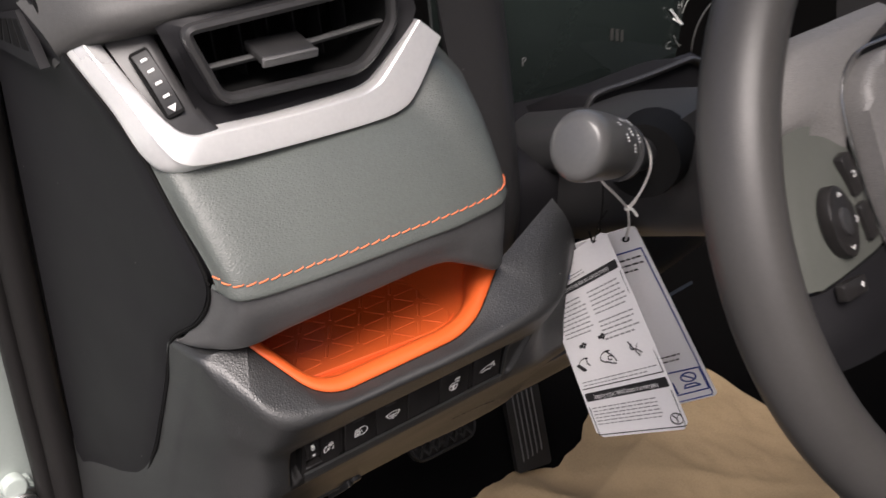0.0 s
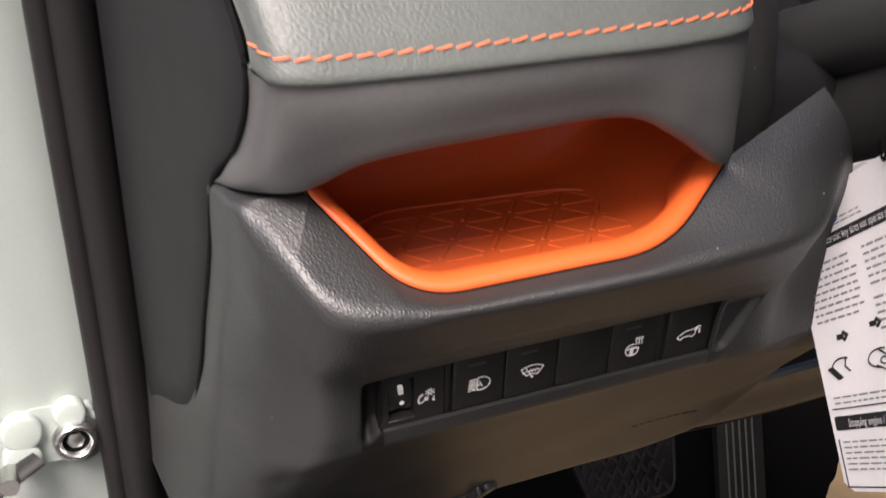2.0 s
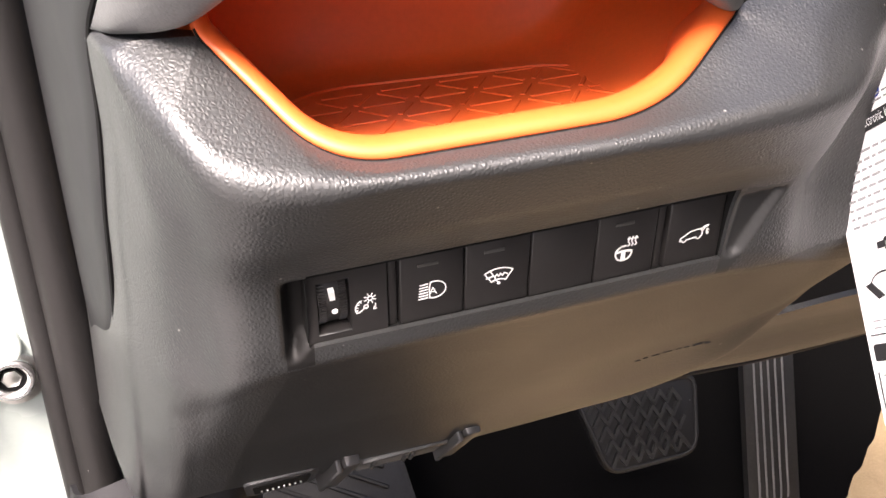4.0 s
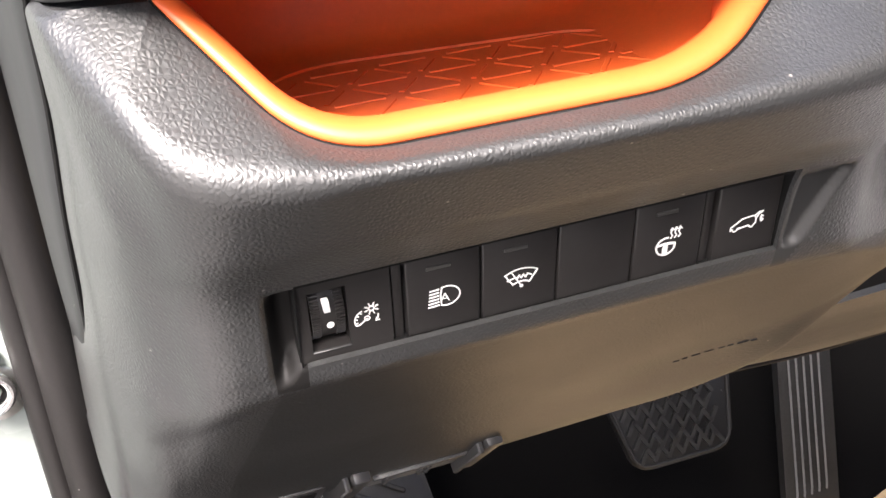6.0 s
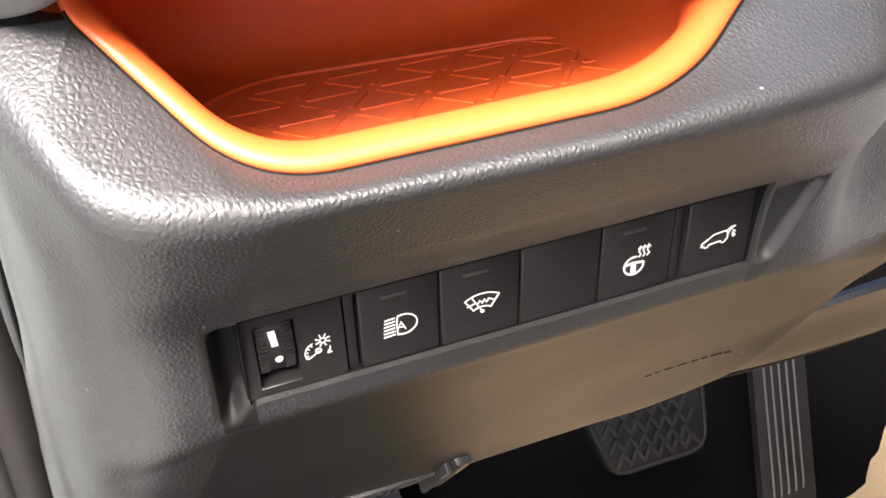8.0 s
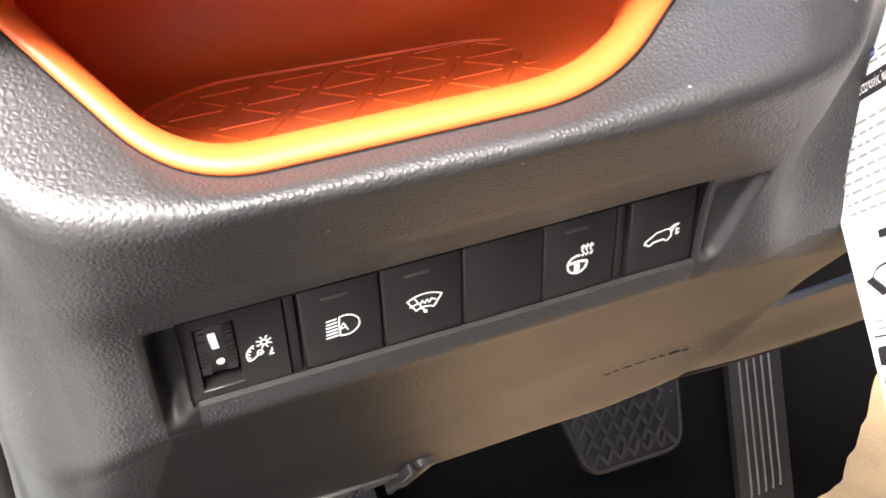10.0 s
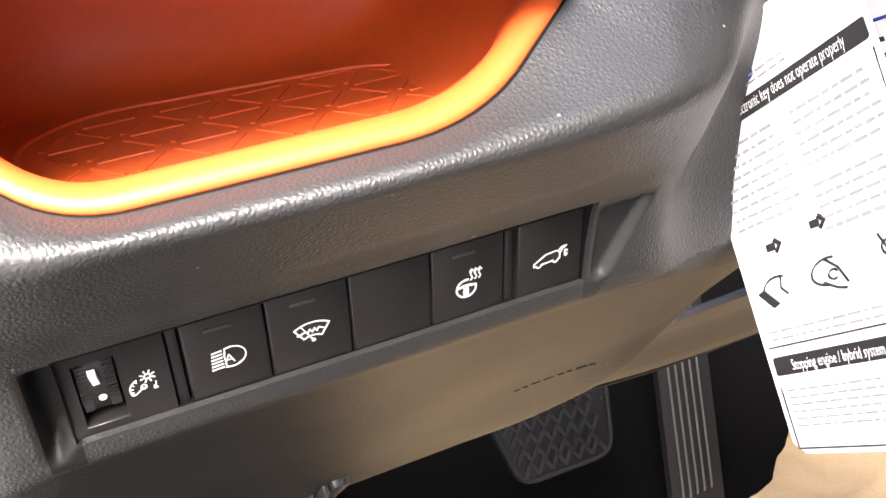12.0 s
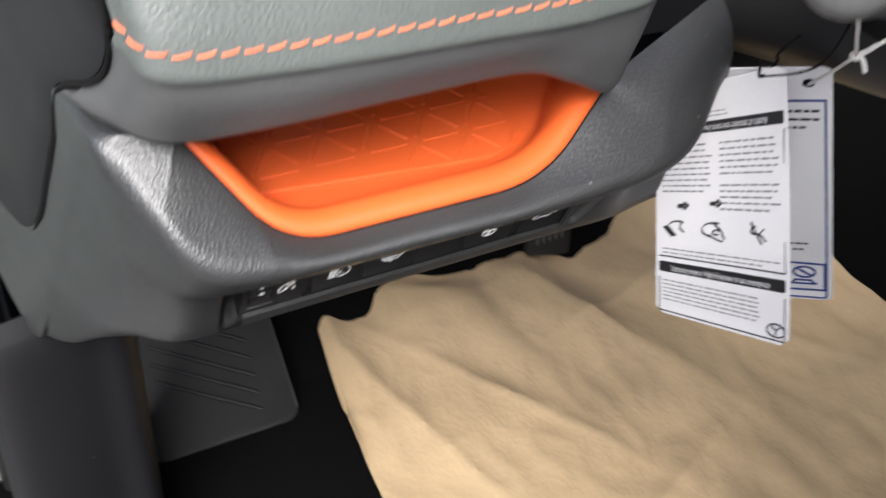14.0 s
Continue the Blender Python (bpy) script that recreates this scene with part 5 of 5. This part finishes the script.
leaf = bmesh.new()
rows = []
for k in range(34):
    z = H * k / 33
    e = min(z, H - z, 0.004)
    inset = 0.004 - math.sqrt(max(0, 0.004 ** 2 - (0.004 - e) ** 2))
    left = 0.25 * max(0, z - 0.152)
    rows.append([leaf.verts.new((x, 0, z)) for x in (inset + left, left + (W - left) * 0.25, left + (W - left) * 0.5, left + (W - left) * 0.75, W - inset)])
for a, b in zip(rows, rows[1:]):
    for k in range(4):
        leaf.faces.new((a[k], a[k + 1], b[k + 1], b[k]))
part("sheet", shell(leaf, 0.0005), M_PAPER, card)
rng = random.Random(3)
tagged(part("small_print", bars(W, print_rows(0.004, W - 0.012, 0.030, 6, 0.0033, rng) + print_rows(0.004, 0.030, 0.124, 9, 0.0036, rng) + print_rows(0.034, W - 0.004, 0.124, 6, 0.0036, rng) + print_rows(0.034, W - 0.004, 0.099, 5, 0.0036, rng)
                       + print_rows(0.004, W - 0.004, 0.056, 2, 0.0032, rng) + print_rows(0.005, 0.04, 0.148, 2, 0.004, rng)), M_GREYINK, card, "rows of small print", smooth=False), "rows of small print", kind="stuff")
hd1 = part("heading", prism(rounded([(0.002, 0.0375), (W - 0.002, 0.0375), (W - 0.002, 0.0455), (0.002, 0.0455)], 0.001, 3), 0.0006), M_INK, card, "black heading bar", pose(0, -0.0005, 0), smooth=False)
hd2 = part("heading", prism(rounded([(0.002, 0.1310), (W - 0.002, 0.1310), (W - 0.002, 0.1390), (0.002, 0.1390)], 0.001, 3), 0.0006), M_INK, card, "black heading bar", pose(0, -0.0005, 0), smooth=False)
text_part("heading_text", "Stopping engine / hybrid system in an emergency", 0.0068, hd1, M_PAPER, pose(W / 2, -0.0004, 0.0395, 90), 1.0, 0.37)
text_part("heading_text", "If the electronic key does not operate properly", 0.0068, hd2, M_PAPER, pose(W / 2, -0.0004, 0.1330, 90), 1.0, 0.37)
part("picture_frame", strokes([[(0.002, 0.050), (W - 0.002, 0.050), (W - 0.002, 0.128)], [(0.002, 0.032), (0.002, 0.003), (W - 0.002, 0.003), (W - 0.002, 0.034)]], 0.0003, 0.0007), M_INK, card, smooth=False)
part("arrow", bars(W, [(0.012, 0.0155, 0.0848, 0.0026), (0.029, 0.0325, 0.0868, 0.0026)]), M_INK, card, smooth=False)
part("arrow_tip", strokes([[(0.0155, 0.0842), (0.0172, 0.0861), (0.0155, 0.0880)], [(0.0325, 0.0862), (0.0342, 0.0881), (0.0325, 0.0900)]], 0.0012, 0.0007), M_INK, card, smooth=False)
for ox, lines in ((0.012, [arc(0, 0, 0.0055, 60, 200, 8, 0.004), [(0.002, 0.004), (0.001, 0.000), (0.003, -0.003)]]),
                  (0.031, [arc(0, 0, 0.0065, 70, 260, 10, 0.0045), [(-0.001, 0.0045), (0.003, 0.001), (0.005, -0.005)], [(-0.003, -0.003), (0.001, -0.006), (0.004, -0.007)], arc(0.001, -0.001, 0.0018, 30, 300, 8)]),
                  (0.052, [[(-0.003, 0.006), (-0.001, 0.001), (0.002, -0.001), (0.004, -0.004)], [(0.003, 0.003), (0.000, -0.001), (0.002, -0.006)], arc(-0.001, 0.002, 0.002, 90, 280, 8)])):
    part("drawing", strokes([[(ox + x, 0.073 + z) for x, z in line] for line in lines], 0.00045, 0.0007), M_INK, card, "simple line drawing", smooth=False)
part("drawing_fill", prism([(0.004, 0.073), (0.0065, 0.074), (0.011, 0.067), (0.0085, 0.066)], 0.0007), M_INK, card, m=pose(0, -0.0006, 0), smooth=False)
part("emblem", strokes([arc(W - 0.006, 0.010, 0.0042, 0, 360, 16, 0.0048), [(W - 0.008, 0.013), (W - 0.006, 0.010), (W - 0.004, 0.013)], [(W - 0.006, 0.010), (W - 0.006, 0.0065)]], 0.0005, 0.0007), M_INK, card, smooth=False)
part("blue_mark", prism(rounded([(0.016, 0.146), (0.026, 0.146), (0.026, 0.154), (0.016, 0.154)], 0.003, 4), 0.0006), M_BLUE, card, "blue printed block", pose(0, -0.0005, 0), smooth=False)
flat = [(ob, ob.matrix_basis if ob.parent == card else ob.parent.matrix_basis @ ob.matrix_basis) for ob in card.children_recursive]
for ob, m in flat:
    ob.data.transform(m)
    for v in ob.data.vertices:
        v.co = curl(v.co)
    ob.matrix_basis = Matrix()
W2, H2 = 0.073, 0.206
corner_low, corner_top = Vector((0.2998, -0.0433, 0.9026)), Vector((0.2016, -0.0340, 1.1030))
up2 = (corner_top - corner_low).normalized()
across = Vector((0.620, -0.660, 0.420))
across = (across - up2 * across.dot(up2)).normalized()
CARD2 = Matrix.Translation(corner_low - across * W2) @ Matrix((across, up2.cross(across), up2)).transposed().to_4x4()
card2 = thing("notice_card", None, None, "white printed notice card behind the warning card", "card", CARD2)
part("sheet", prism(rounded([(0, 0), (W2, 0), (W2, H2), (0, H2)], 0.005, 5), 0.0006), M_PAPER, card2, smooth=False)
part("border", strokes([[(0.002, 0.004), (W2 - 0.004, 0.003), (W2 - 0.003, 0.006), (W2 - 0.003, H2 - 0.022), (0.002, H2 - 0.022)]], 0.0009, 0.0006), M_BLUE, card2, "dark blue border", smooth=False)
tagged(part("small_print", bars(W2, print_rows(W2 - 0.030, W2 - 0.005, H2 - 0.030, 3, 0.006, rng) + print_rows(W2 - 0.030, W2 - 0.012, 0.062, 2, 0.006, rng)), M_INK, card2, smooth=False), "rows of small print", kind="stuff")
part("blue_picture", strokes([arc(W2 - 0.015, 0.032, 0.0058, 0, 360, 18), [(W2 - 0.019, 0.036), (W2 - 0.011, 0.028)], [(W2 - 0.022, 0.019), (W2 - 0.020, 0.023), (W2 - 0.012, 0.023), (W2 - 0.009, 0.019), (W2 - 0.022, 0.019)], [(W2 - 0.036, 0.043), (W2 - 0.004, 0.041), (W2 - 0.004, 0.012), (W2 - 0.036, 0.012)]], 0.0011, 0.0006),
     M_BLUE, card2, "blue prohibition picture", smooth=False)
part("blue_block", bars(W2, [(W2 - 0.034, W2 - 0.028, 0.014, 0.016)]), M_BLUE, card2, smooth=False)
part("punch", prism(arc(W2 - 0.010, H2 - 0.010, 0.0026, 0, 330, 12), 0.0006), M_GAP, card2, "punched hole", pose(0, -0.0005, 0), smooth=False)
hole2 = CARD2 @ Vector((W2 - 0.010, -0.001, H2 - 0.010))
hole1 = CARD @ curl(Vector((W - 0.012, -0.001, H - 0.004)))
KNOT = Vector((0.163, -0.073, 1.131))
cord = thing("white_cord", None, None, "white cord tied round the light stalk", "cord")
part("loop", tube(curve_through([KNOT, (0.142, -0.084, 1.151), (0.119, -0.096, 1.172), (0.126, -0.076, 1.178), (0.146, -0.064, 1.178), (0.160, -0.070, 1.182), (0.154, -0.089, 1.1875), (0.1645, -0.0875, 1.1740), (0.1665, -0.087, 1.1605), (0.166, -0.080, 1.143), KNOT], 60), 0.0008, 6), M_STRING, cord)
part("tail", tube(curve_through([KNOT, KNOT.lerp(hole2, 0.5) + Vector((0.002, 0, 0)), hole2], 12), 0.0008, 6), M_STRING, cord)
part("tail", tube(curve_through([KNOT, KNOT + Vector((0.002, -0.002, -0.001)), KNOT + Vector((0.005, -0.003, -0.006))], 6), 0.0010, 6), M_STRING, cord)
part("tail", tube(curve_through([KNOT, KNOT + Vector((0.002, -0.002, 0.003)), KNOT + Vector((0.004, -0.003, 0.006))], 6), 0.0010, 6), M_STRING, cord)
part("knot", tube([KNOT + Vector((-0.002, 0.001, 0)), KNOT, KNOT + Vector((0.002, -0.001, 0))], lambda t: 0.0021 - 0.001 * abs(2 * t - 1), 8), M_STRING, cord)
dark_cord = thing("black_cord", None, None, "thin black elastic cord holding the warning card", "cord")
part("thread", tube(curve_through([(0.122, -0.094, 1.174), (0.132, -0.082, 1.140), hole1], 12), 0.0005, 5), M_GAP, dark_cord)
part("knot", tube(curve_through([hole1 + Vector((-0.004, 0, 0.010)), hole1, hole1 + Vector((0.005, -0.001, 0.008)), hole1 + Vector((0.001, -0.003, 0.014)), hole1 + Vector((0.010, -0.003, 0.022))], 20), 0.0007, 5), M_GAP, dark_cord)

# ---- door opening: seal, painted jamb, check strap ----
SEAL_PATH = [(-0.122, 0.140, 1.50), (-0.1275, 0.170, 1.30), (-0.1345, 0.205, 1.14), (-0.1395, 0.232, 1.0), (-0.1440, 0.250, 0.88), (-0.1475, 0.262, 0.80), (-0.153, 0.285, 0.62), (-0.160, 0.31, 0.42)]
seal = thing("door_seal", None, None, "black rubber seal along the door opening", "door seal")
part("bulb", tube(curve_through(SEAL_PATH, 50), 0.0125, 16), M_RUBBER, seal)
part("lip", tube(curve_through([(x - 0.0150, y + 0.003, z) for x, y, z in SEAL_PATH], 50), 0.0080, 12), M_RUBBER, seal, "outer lip of the seal")
jamb_rails = [[(x, 0.2243 - 0.1275 * (z - 1.0) + dy, z) for z in (1.22, 1.0, 0.8, 0.35)] for x, dy in ((-0.135, 0.045), (-0.168, 0.026), (-0.20, 0.020), (-0.32, 0.030), (-0.62, 0.045))]
jamb = structure("door_jamb", shell(sheet(loft(jamb_rails, 8, 8)), 0.006), M_PAINT, "pale silver-green painted door jamb", "car body")
strap = thing("door_check_strap", None, None, "black door check strap bolted to a pale bracket", "door check")
part("bracket", prism(rounded([(-0.034, -0.016), (0.016, -0.020), (0.020, 0.018), (-0.020, 0.024), (-0.040, 0.010)], 0.008, 5), 0.006, 0.002), M_PAINT, strap, "pale painted bracket", pose(-0.186, 0.258, 0.868, 0, 0, 4))
BOLT = pose(-0.181, 0.250, 0.866, 0, 0, 4)
part("bolt_cup", prism(arc(0, 0, 0.0095, 0, 345, 23), 0.004), M_GAP, strap, "dark recess of the bolt", BOLT @ pose(0, 0.0035, 0))
part("bolt_head", prism([(0.0058 * math.cos(radians(60 * k)), 0.0058 * math.sin(radians(60 * k))) for k in range(6)], 0.005, 0.0008), M_STEEL, strap, "hexagon bolt", BOLT @ pose(0, 0.0010, -0.001))
part("bolt_collar", tube([(0.0108 * math.cos(radians(15 * k)), 0, 0.0108 * math.sin(radians(15 * k))) for k in range(24)], 0.0026, 10, closed=True, up=(0, 1, 0), flat=1.6), M_CHROME, strap, "bright collar", BOLT)
part("washer", prism(arc(0.002, -0.004, 0.0165, 0, 345, 23), 0.004, 0.001), M_STEEL, strap, "zinc washer", BOLT @ pose(0, 0.0055, 0))
for x, z, r in ((-0.030, 0.013, 0.0125), (-0.033, -0.006, 0.0120), (0.000, 0.018, 0.0100)):
    part("boss", prism(arc(x, z, r, 0, 345, 23), 0.010, 0.0025, 3), M_PAINT, strap, "pale painted boss", BOLT @ pose(0, 0.0005, 0))
part("arm", tube(curve_through([(-0.205, 0.246, 0.862), (-0.235, 0.232, 0.852), (-0.29, 0.21, 0.832), (-0.36, 0.18, 0.810)], 12), 0.0085, 10, flat=0.45), M_RUBBER, strap, "flat black arm")
part("rivet", tube([(-0.222, 0.226, 0.858), (-0.222, 0.244, 0.858)], 0.006, 12), M_STEEL, strap)
door = structure("door_1", box(0.95, 0.06, 0.72, 0.02, 3, at=(0, 0, 0)), M_PAINT, "pale silver-green front door standing open", "car door")
door.matrix_world = pose(-0.74, 0.20, 0.74, 0, 0, 8)
trim_bm = grid(lambda u, v: Vector((-0.47 + 0.80 * u, -0.034 - 0.018 * smooth(0, 0.12, v) * (1 - smooth(0.5, 0.62, v)) - 0.016 * smooth(0.60, 0.66, v) * (1 - smooth(0.78, 0.86, v)), -0.33 + 0.68 * v)), 24, 30)
part("door_trim", shell(trim_bm, 0.006), M_END, door, "dark grey moulded inner door trim")
part("armrest", box(0.40, 0.055, 0.045, 0.014, 3, at=(-0.05, -0.070, 0.06)), M_PANEL, door, "dark padded armrest")
part("window_frame", tube(curve_through([(-0.46, -0.01, 0.34), (-0.44, -0.01, 0.62), (-0.36, -0.01, 0.78), (0.10, -0.01, 0.70), (0.30, -0.01, 0.52), (0.44, -0.01, 0.34)], 40), 0.018, 10), M_RUBBER, door, "black window frame")

# ---- footwell ----
cowl_rails = [[(-0.156, 0.180, 0.834), (-0.150, 0.160, 0.840), (-0.128, 0.156, 0.846), (-0.095, 0.165, 0.846), (-0.066, 0.180, 0.838), (-0.055, 0.30, 0.838)],
              [(-0.158, 0.176, 0.822), (-0.151, 0.152, 0.826), (-0.128, 0.148, 0.832), (-0.094, 0.156, 0.832), (-0.064, 0.172, 0.824), (-0.052, 0.30, 0.824)],
              [(-0.163, 0.176, 0.70), (-0.156, 0.152, 0.70), (-0.130, 0.148, 0.70), (-0.094, 0.156, 0.70), (-0.063, 0.172, 0.70), (-0.050, 0.30, 0.70)],
              [(-0.172, 0.176, 0.44), (-0.164, 0.150, 0.44), (-0.135, 0.145, 0.44), (-0.094, 0.156, 0.44), (-0.062, 0.172, 0.44), (-0.048, 0.30, 0.44)]]
cowl = thing("cowl_side_trim", shell(sheet(loft(cowl_rails, 6, 5)), 0.003), M_END, "dark grey plastic cowl side trim below the seal", "side trim")
rest = thing("footrest", None, None, "black rubber footrest with slanted ribs", "footrest", pose(0.035, 0.36, 0.545, -40, 0, 0))
part("pad", prism(rounded([(-0.086, -0.13), (0.066, -0.13), (0.040, 0.19), (-0.086, 0.19)], 0.012, 5), 0.014, 0.004), M_FOOT, rest)
for k in range(13):
    part("rib", box(0.112, 0.0025, 0.004, 0.001, 1, at=(0, 0, 0)), M_FOOT, rest, m=pose(-0.018, -0.001, -0.08 + 0.018 * k, 0, 32, 0))
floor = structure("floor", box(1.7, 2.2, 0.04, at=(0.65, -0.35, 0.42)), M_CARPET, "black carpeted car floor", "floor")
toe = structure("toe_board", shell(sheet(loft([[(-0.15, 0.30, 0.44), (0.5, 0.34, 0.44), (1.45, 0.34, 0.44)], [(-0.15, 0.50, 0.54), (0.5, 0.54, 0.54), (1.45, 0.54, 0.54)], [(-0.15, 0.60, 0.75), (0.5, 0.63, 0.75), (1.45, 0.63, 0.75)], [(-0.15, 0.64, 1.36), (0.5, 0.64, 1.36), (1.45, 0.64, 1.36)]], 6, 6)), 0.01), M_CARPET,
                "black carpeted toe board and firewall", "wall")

pedal = thing("brake_pedal", None, None, "black brake pedal with chevron-ribbed rubber pad", "pedal", pose(0.300, 0.368, 0.589, -28, 2, -6))
PO = rounded([(-0.040, -0.014), (0.049, -0.006), (0.057, 0.068), (-0.064, 0.064)], [0.014, 0.016, 0.012, 0.012], 5)
pad_ = part("pad", prism(PO, 0.012, 0.003, 3), M_PEDAL, pedal, "rubber pad")
for r in range(5):
    left = -0.036 - 0.0040 * r
    zig = [(left + 0.0063 * c, -0.0055 + 0.0128 * r + 0.0006 * c * (r < 1) + (0.0105 if c % 2 else 0)) for c in range(13 + (r > 1) + (r > 3))]
    part("zigzag_rib", strokes([zig], 0.0032, 0.0042), M_TREAD, pad_, smooth=False)
part("border", tube([(x * 0.95, -0.0004, 0.030 + (z - 0.030) * 0.93) for x, z in PO], 0.0016, 8, closed=True, up=(0, 1, 0)), M_FOOT, pad_)
part("lever", tube(curve_through([(0.0, 0.012, 0.045), (0.0, 0.045, 0.10), (-0.005, 0.05, 0.20), (-0.005, 0.03, 0.34)], 12), 0.010, 10, flat=0.5), M_BLACK, pedal)
accel = thing("accelerator_pedal", None, None, "long black accelerator pedal with pale grooves", "pedal", pose(0.446, 0.377, 0.496, -24, 4, -10))
part("pad", prism(rounded([(-0.025, -0.030), (0.028, -0.030), (0.029, 0.235), (-0.024, 0.235)], 0.005, 4), 0.012, 0.002), M_FOOT, accel)
for k in range(5):
    part("rib", tube(curve_through([(-0.0145 + 0.0075 * k, -0.0010, -0.015 + 0.002 * k), (-0.0145 + 0.0075 * k, -0.0022, -0.007 + 0.002 * k)] + [(-0.0145 + 0.0075 * k, -0.0022, z) for z in (0.03, 0.08, 0.13, 0.18, 0.228)], 18), 0.0011, 6, up=(0, 1, 0)), M_BAND, accel, "raised paler rib")


FRONT = curve_through([(0.139, 0.26, 0), (0.150, 0.34, 0), (0.163, 0.410, 0), (0.190, 0.438, 0), (0.246, 0.412, 0), (0.307, 0.382, 0), (0.358, 0.386, 0), (0.411, 0.402, 0), (0.450, 0.400, 0), (0.523, 0.402, 0), (0.570, 0.430, 0), (0.610, 0.468, 0), (0.65, 0.500, 0), (0.70, 0.530, 0), (0.75, 0.545, 0)], 120)


def paper_point(u, v):
    e = along(FRONT, u)
    back = Vector((0.135 + 0.72 * u, 0.105 - 0.25 * u, 0))
    p = back.lerp(e, v)
    near = smooth(0.45, 0.9, v)
    fold = 0.010 * math.sin(15 * u + 2.0 * v + 0.6) + 0.005 * math.sin(33 * u - 3 * v)
    z = 0.454 + near * (1 - 0.5 * smooth(0.9, 1.0, v)) * (0.008 + fold) + 0.04 * smooth(0.68, 1.0, u) * near
    z += 0.009 * noise.noise((p.x * 7, p.y * 7, 0.3)) + 0.004 * noise.noise((p.x * 24, p.y * 16, 1.3)) + 0.007 * abs(noise.noise((p.x * 14, p.y * 10, 4.3))) - 0.0035 * abs(noise.noise((p.x * 30, p.y * 22, 2.1)))
    for cx, cy, ang, h, w in ((0.30, 0.22, -52, 0.010, 0.020), (0.47, 0.24, -60, 0.012, 0.026), (0.22, 0.18, -70, 0.008, 0.016), (0.62, 0.20, -48, 0.009, 0.022), (0.40, 0.05, 24, 0.006, 0.012), (0.55, 0.30, 12, 0.006, 0.014)):
        off = (p.x - cx) * math.sin(radians(ang)) - (p.y - cy) * math.cos(radians(ang))
        run = (p.x - cx) * math.cos(radians(ang)) + (p.y - cy) * math.sin(radians(ang))
        z += h * math.exp(-abs(off) / w) * math.exp(-(run / 0.16) ** 2)
    return Vector((p.x, p.y, max(z, 0.443)))


paper = thing("floor_paper", shell(grid(paper_point, 130, 130), 0.0008, (0, 0, -1)), M_KRAFT, "crumpled tan kraft paper mat on the floor", "floor paper")

# ---- closing the place: ground, roof, far side, seat back area ----
ground = structure("ground", box(80, 80, 0.1, at=(0, 0, -0.05)), M_GROUND, "grey asphalt ground outside the car", "ground")
roof = structure("roof", box(1.42, 1.45, 0.03, at=(0.73, -1.125, 1.72)), M_LINER, "grey headliner under the car roof", "roof")
rear = structure("wall_rear", box(1.45, 0.10, 1.30, 0.03, 2, at=(0.73, -1.25, 1.05)), M_DARK, "dark seat back closing the cabin", "wall")
riser = structure("wall_seat_riser", box(1.40, 0.93, 0.30, 0.03, 2, at=(0.75, -0.735, 0.59)), M_DARK, "dark seat base closing the footwell", "wall")
far_side = structure("wall_far_side", box(0.05, 2.4, 0.75, at=(1.46, -0.35, 0.80)), M_DARK, "dark inner side of the car", "wall")
a_pillar = structure("windscreen_pillar", tube(curve_through([(-0.115, 0.62, 1.16), (-0.085, 0.26, 1.36), (-0.03, -0.14, 1.56), (0.01, -0.40, 1.68)], 16), 0.045, 12, flat=0.7), M_DARK, "dark trimmed windscreen pillar", "pillar")
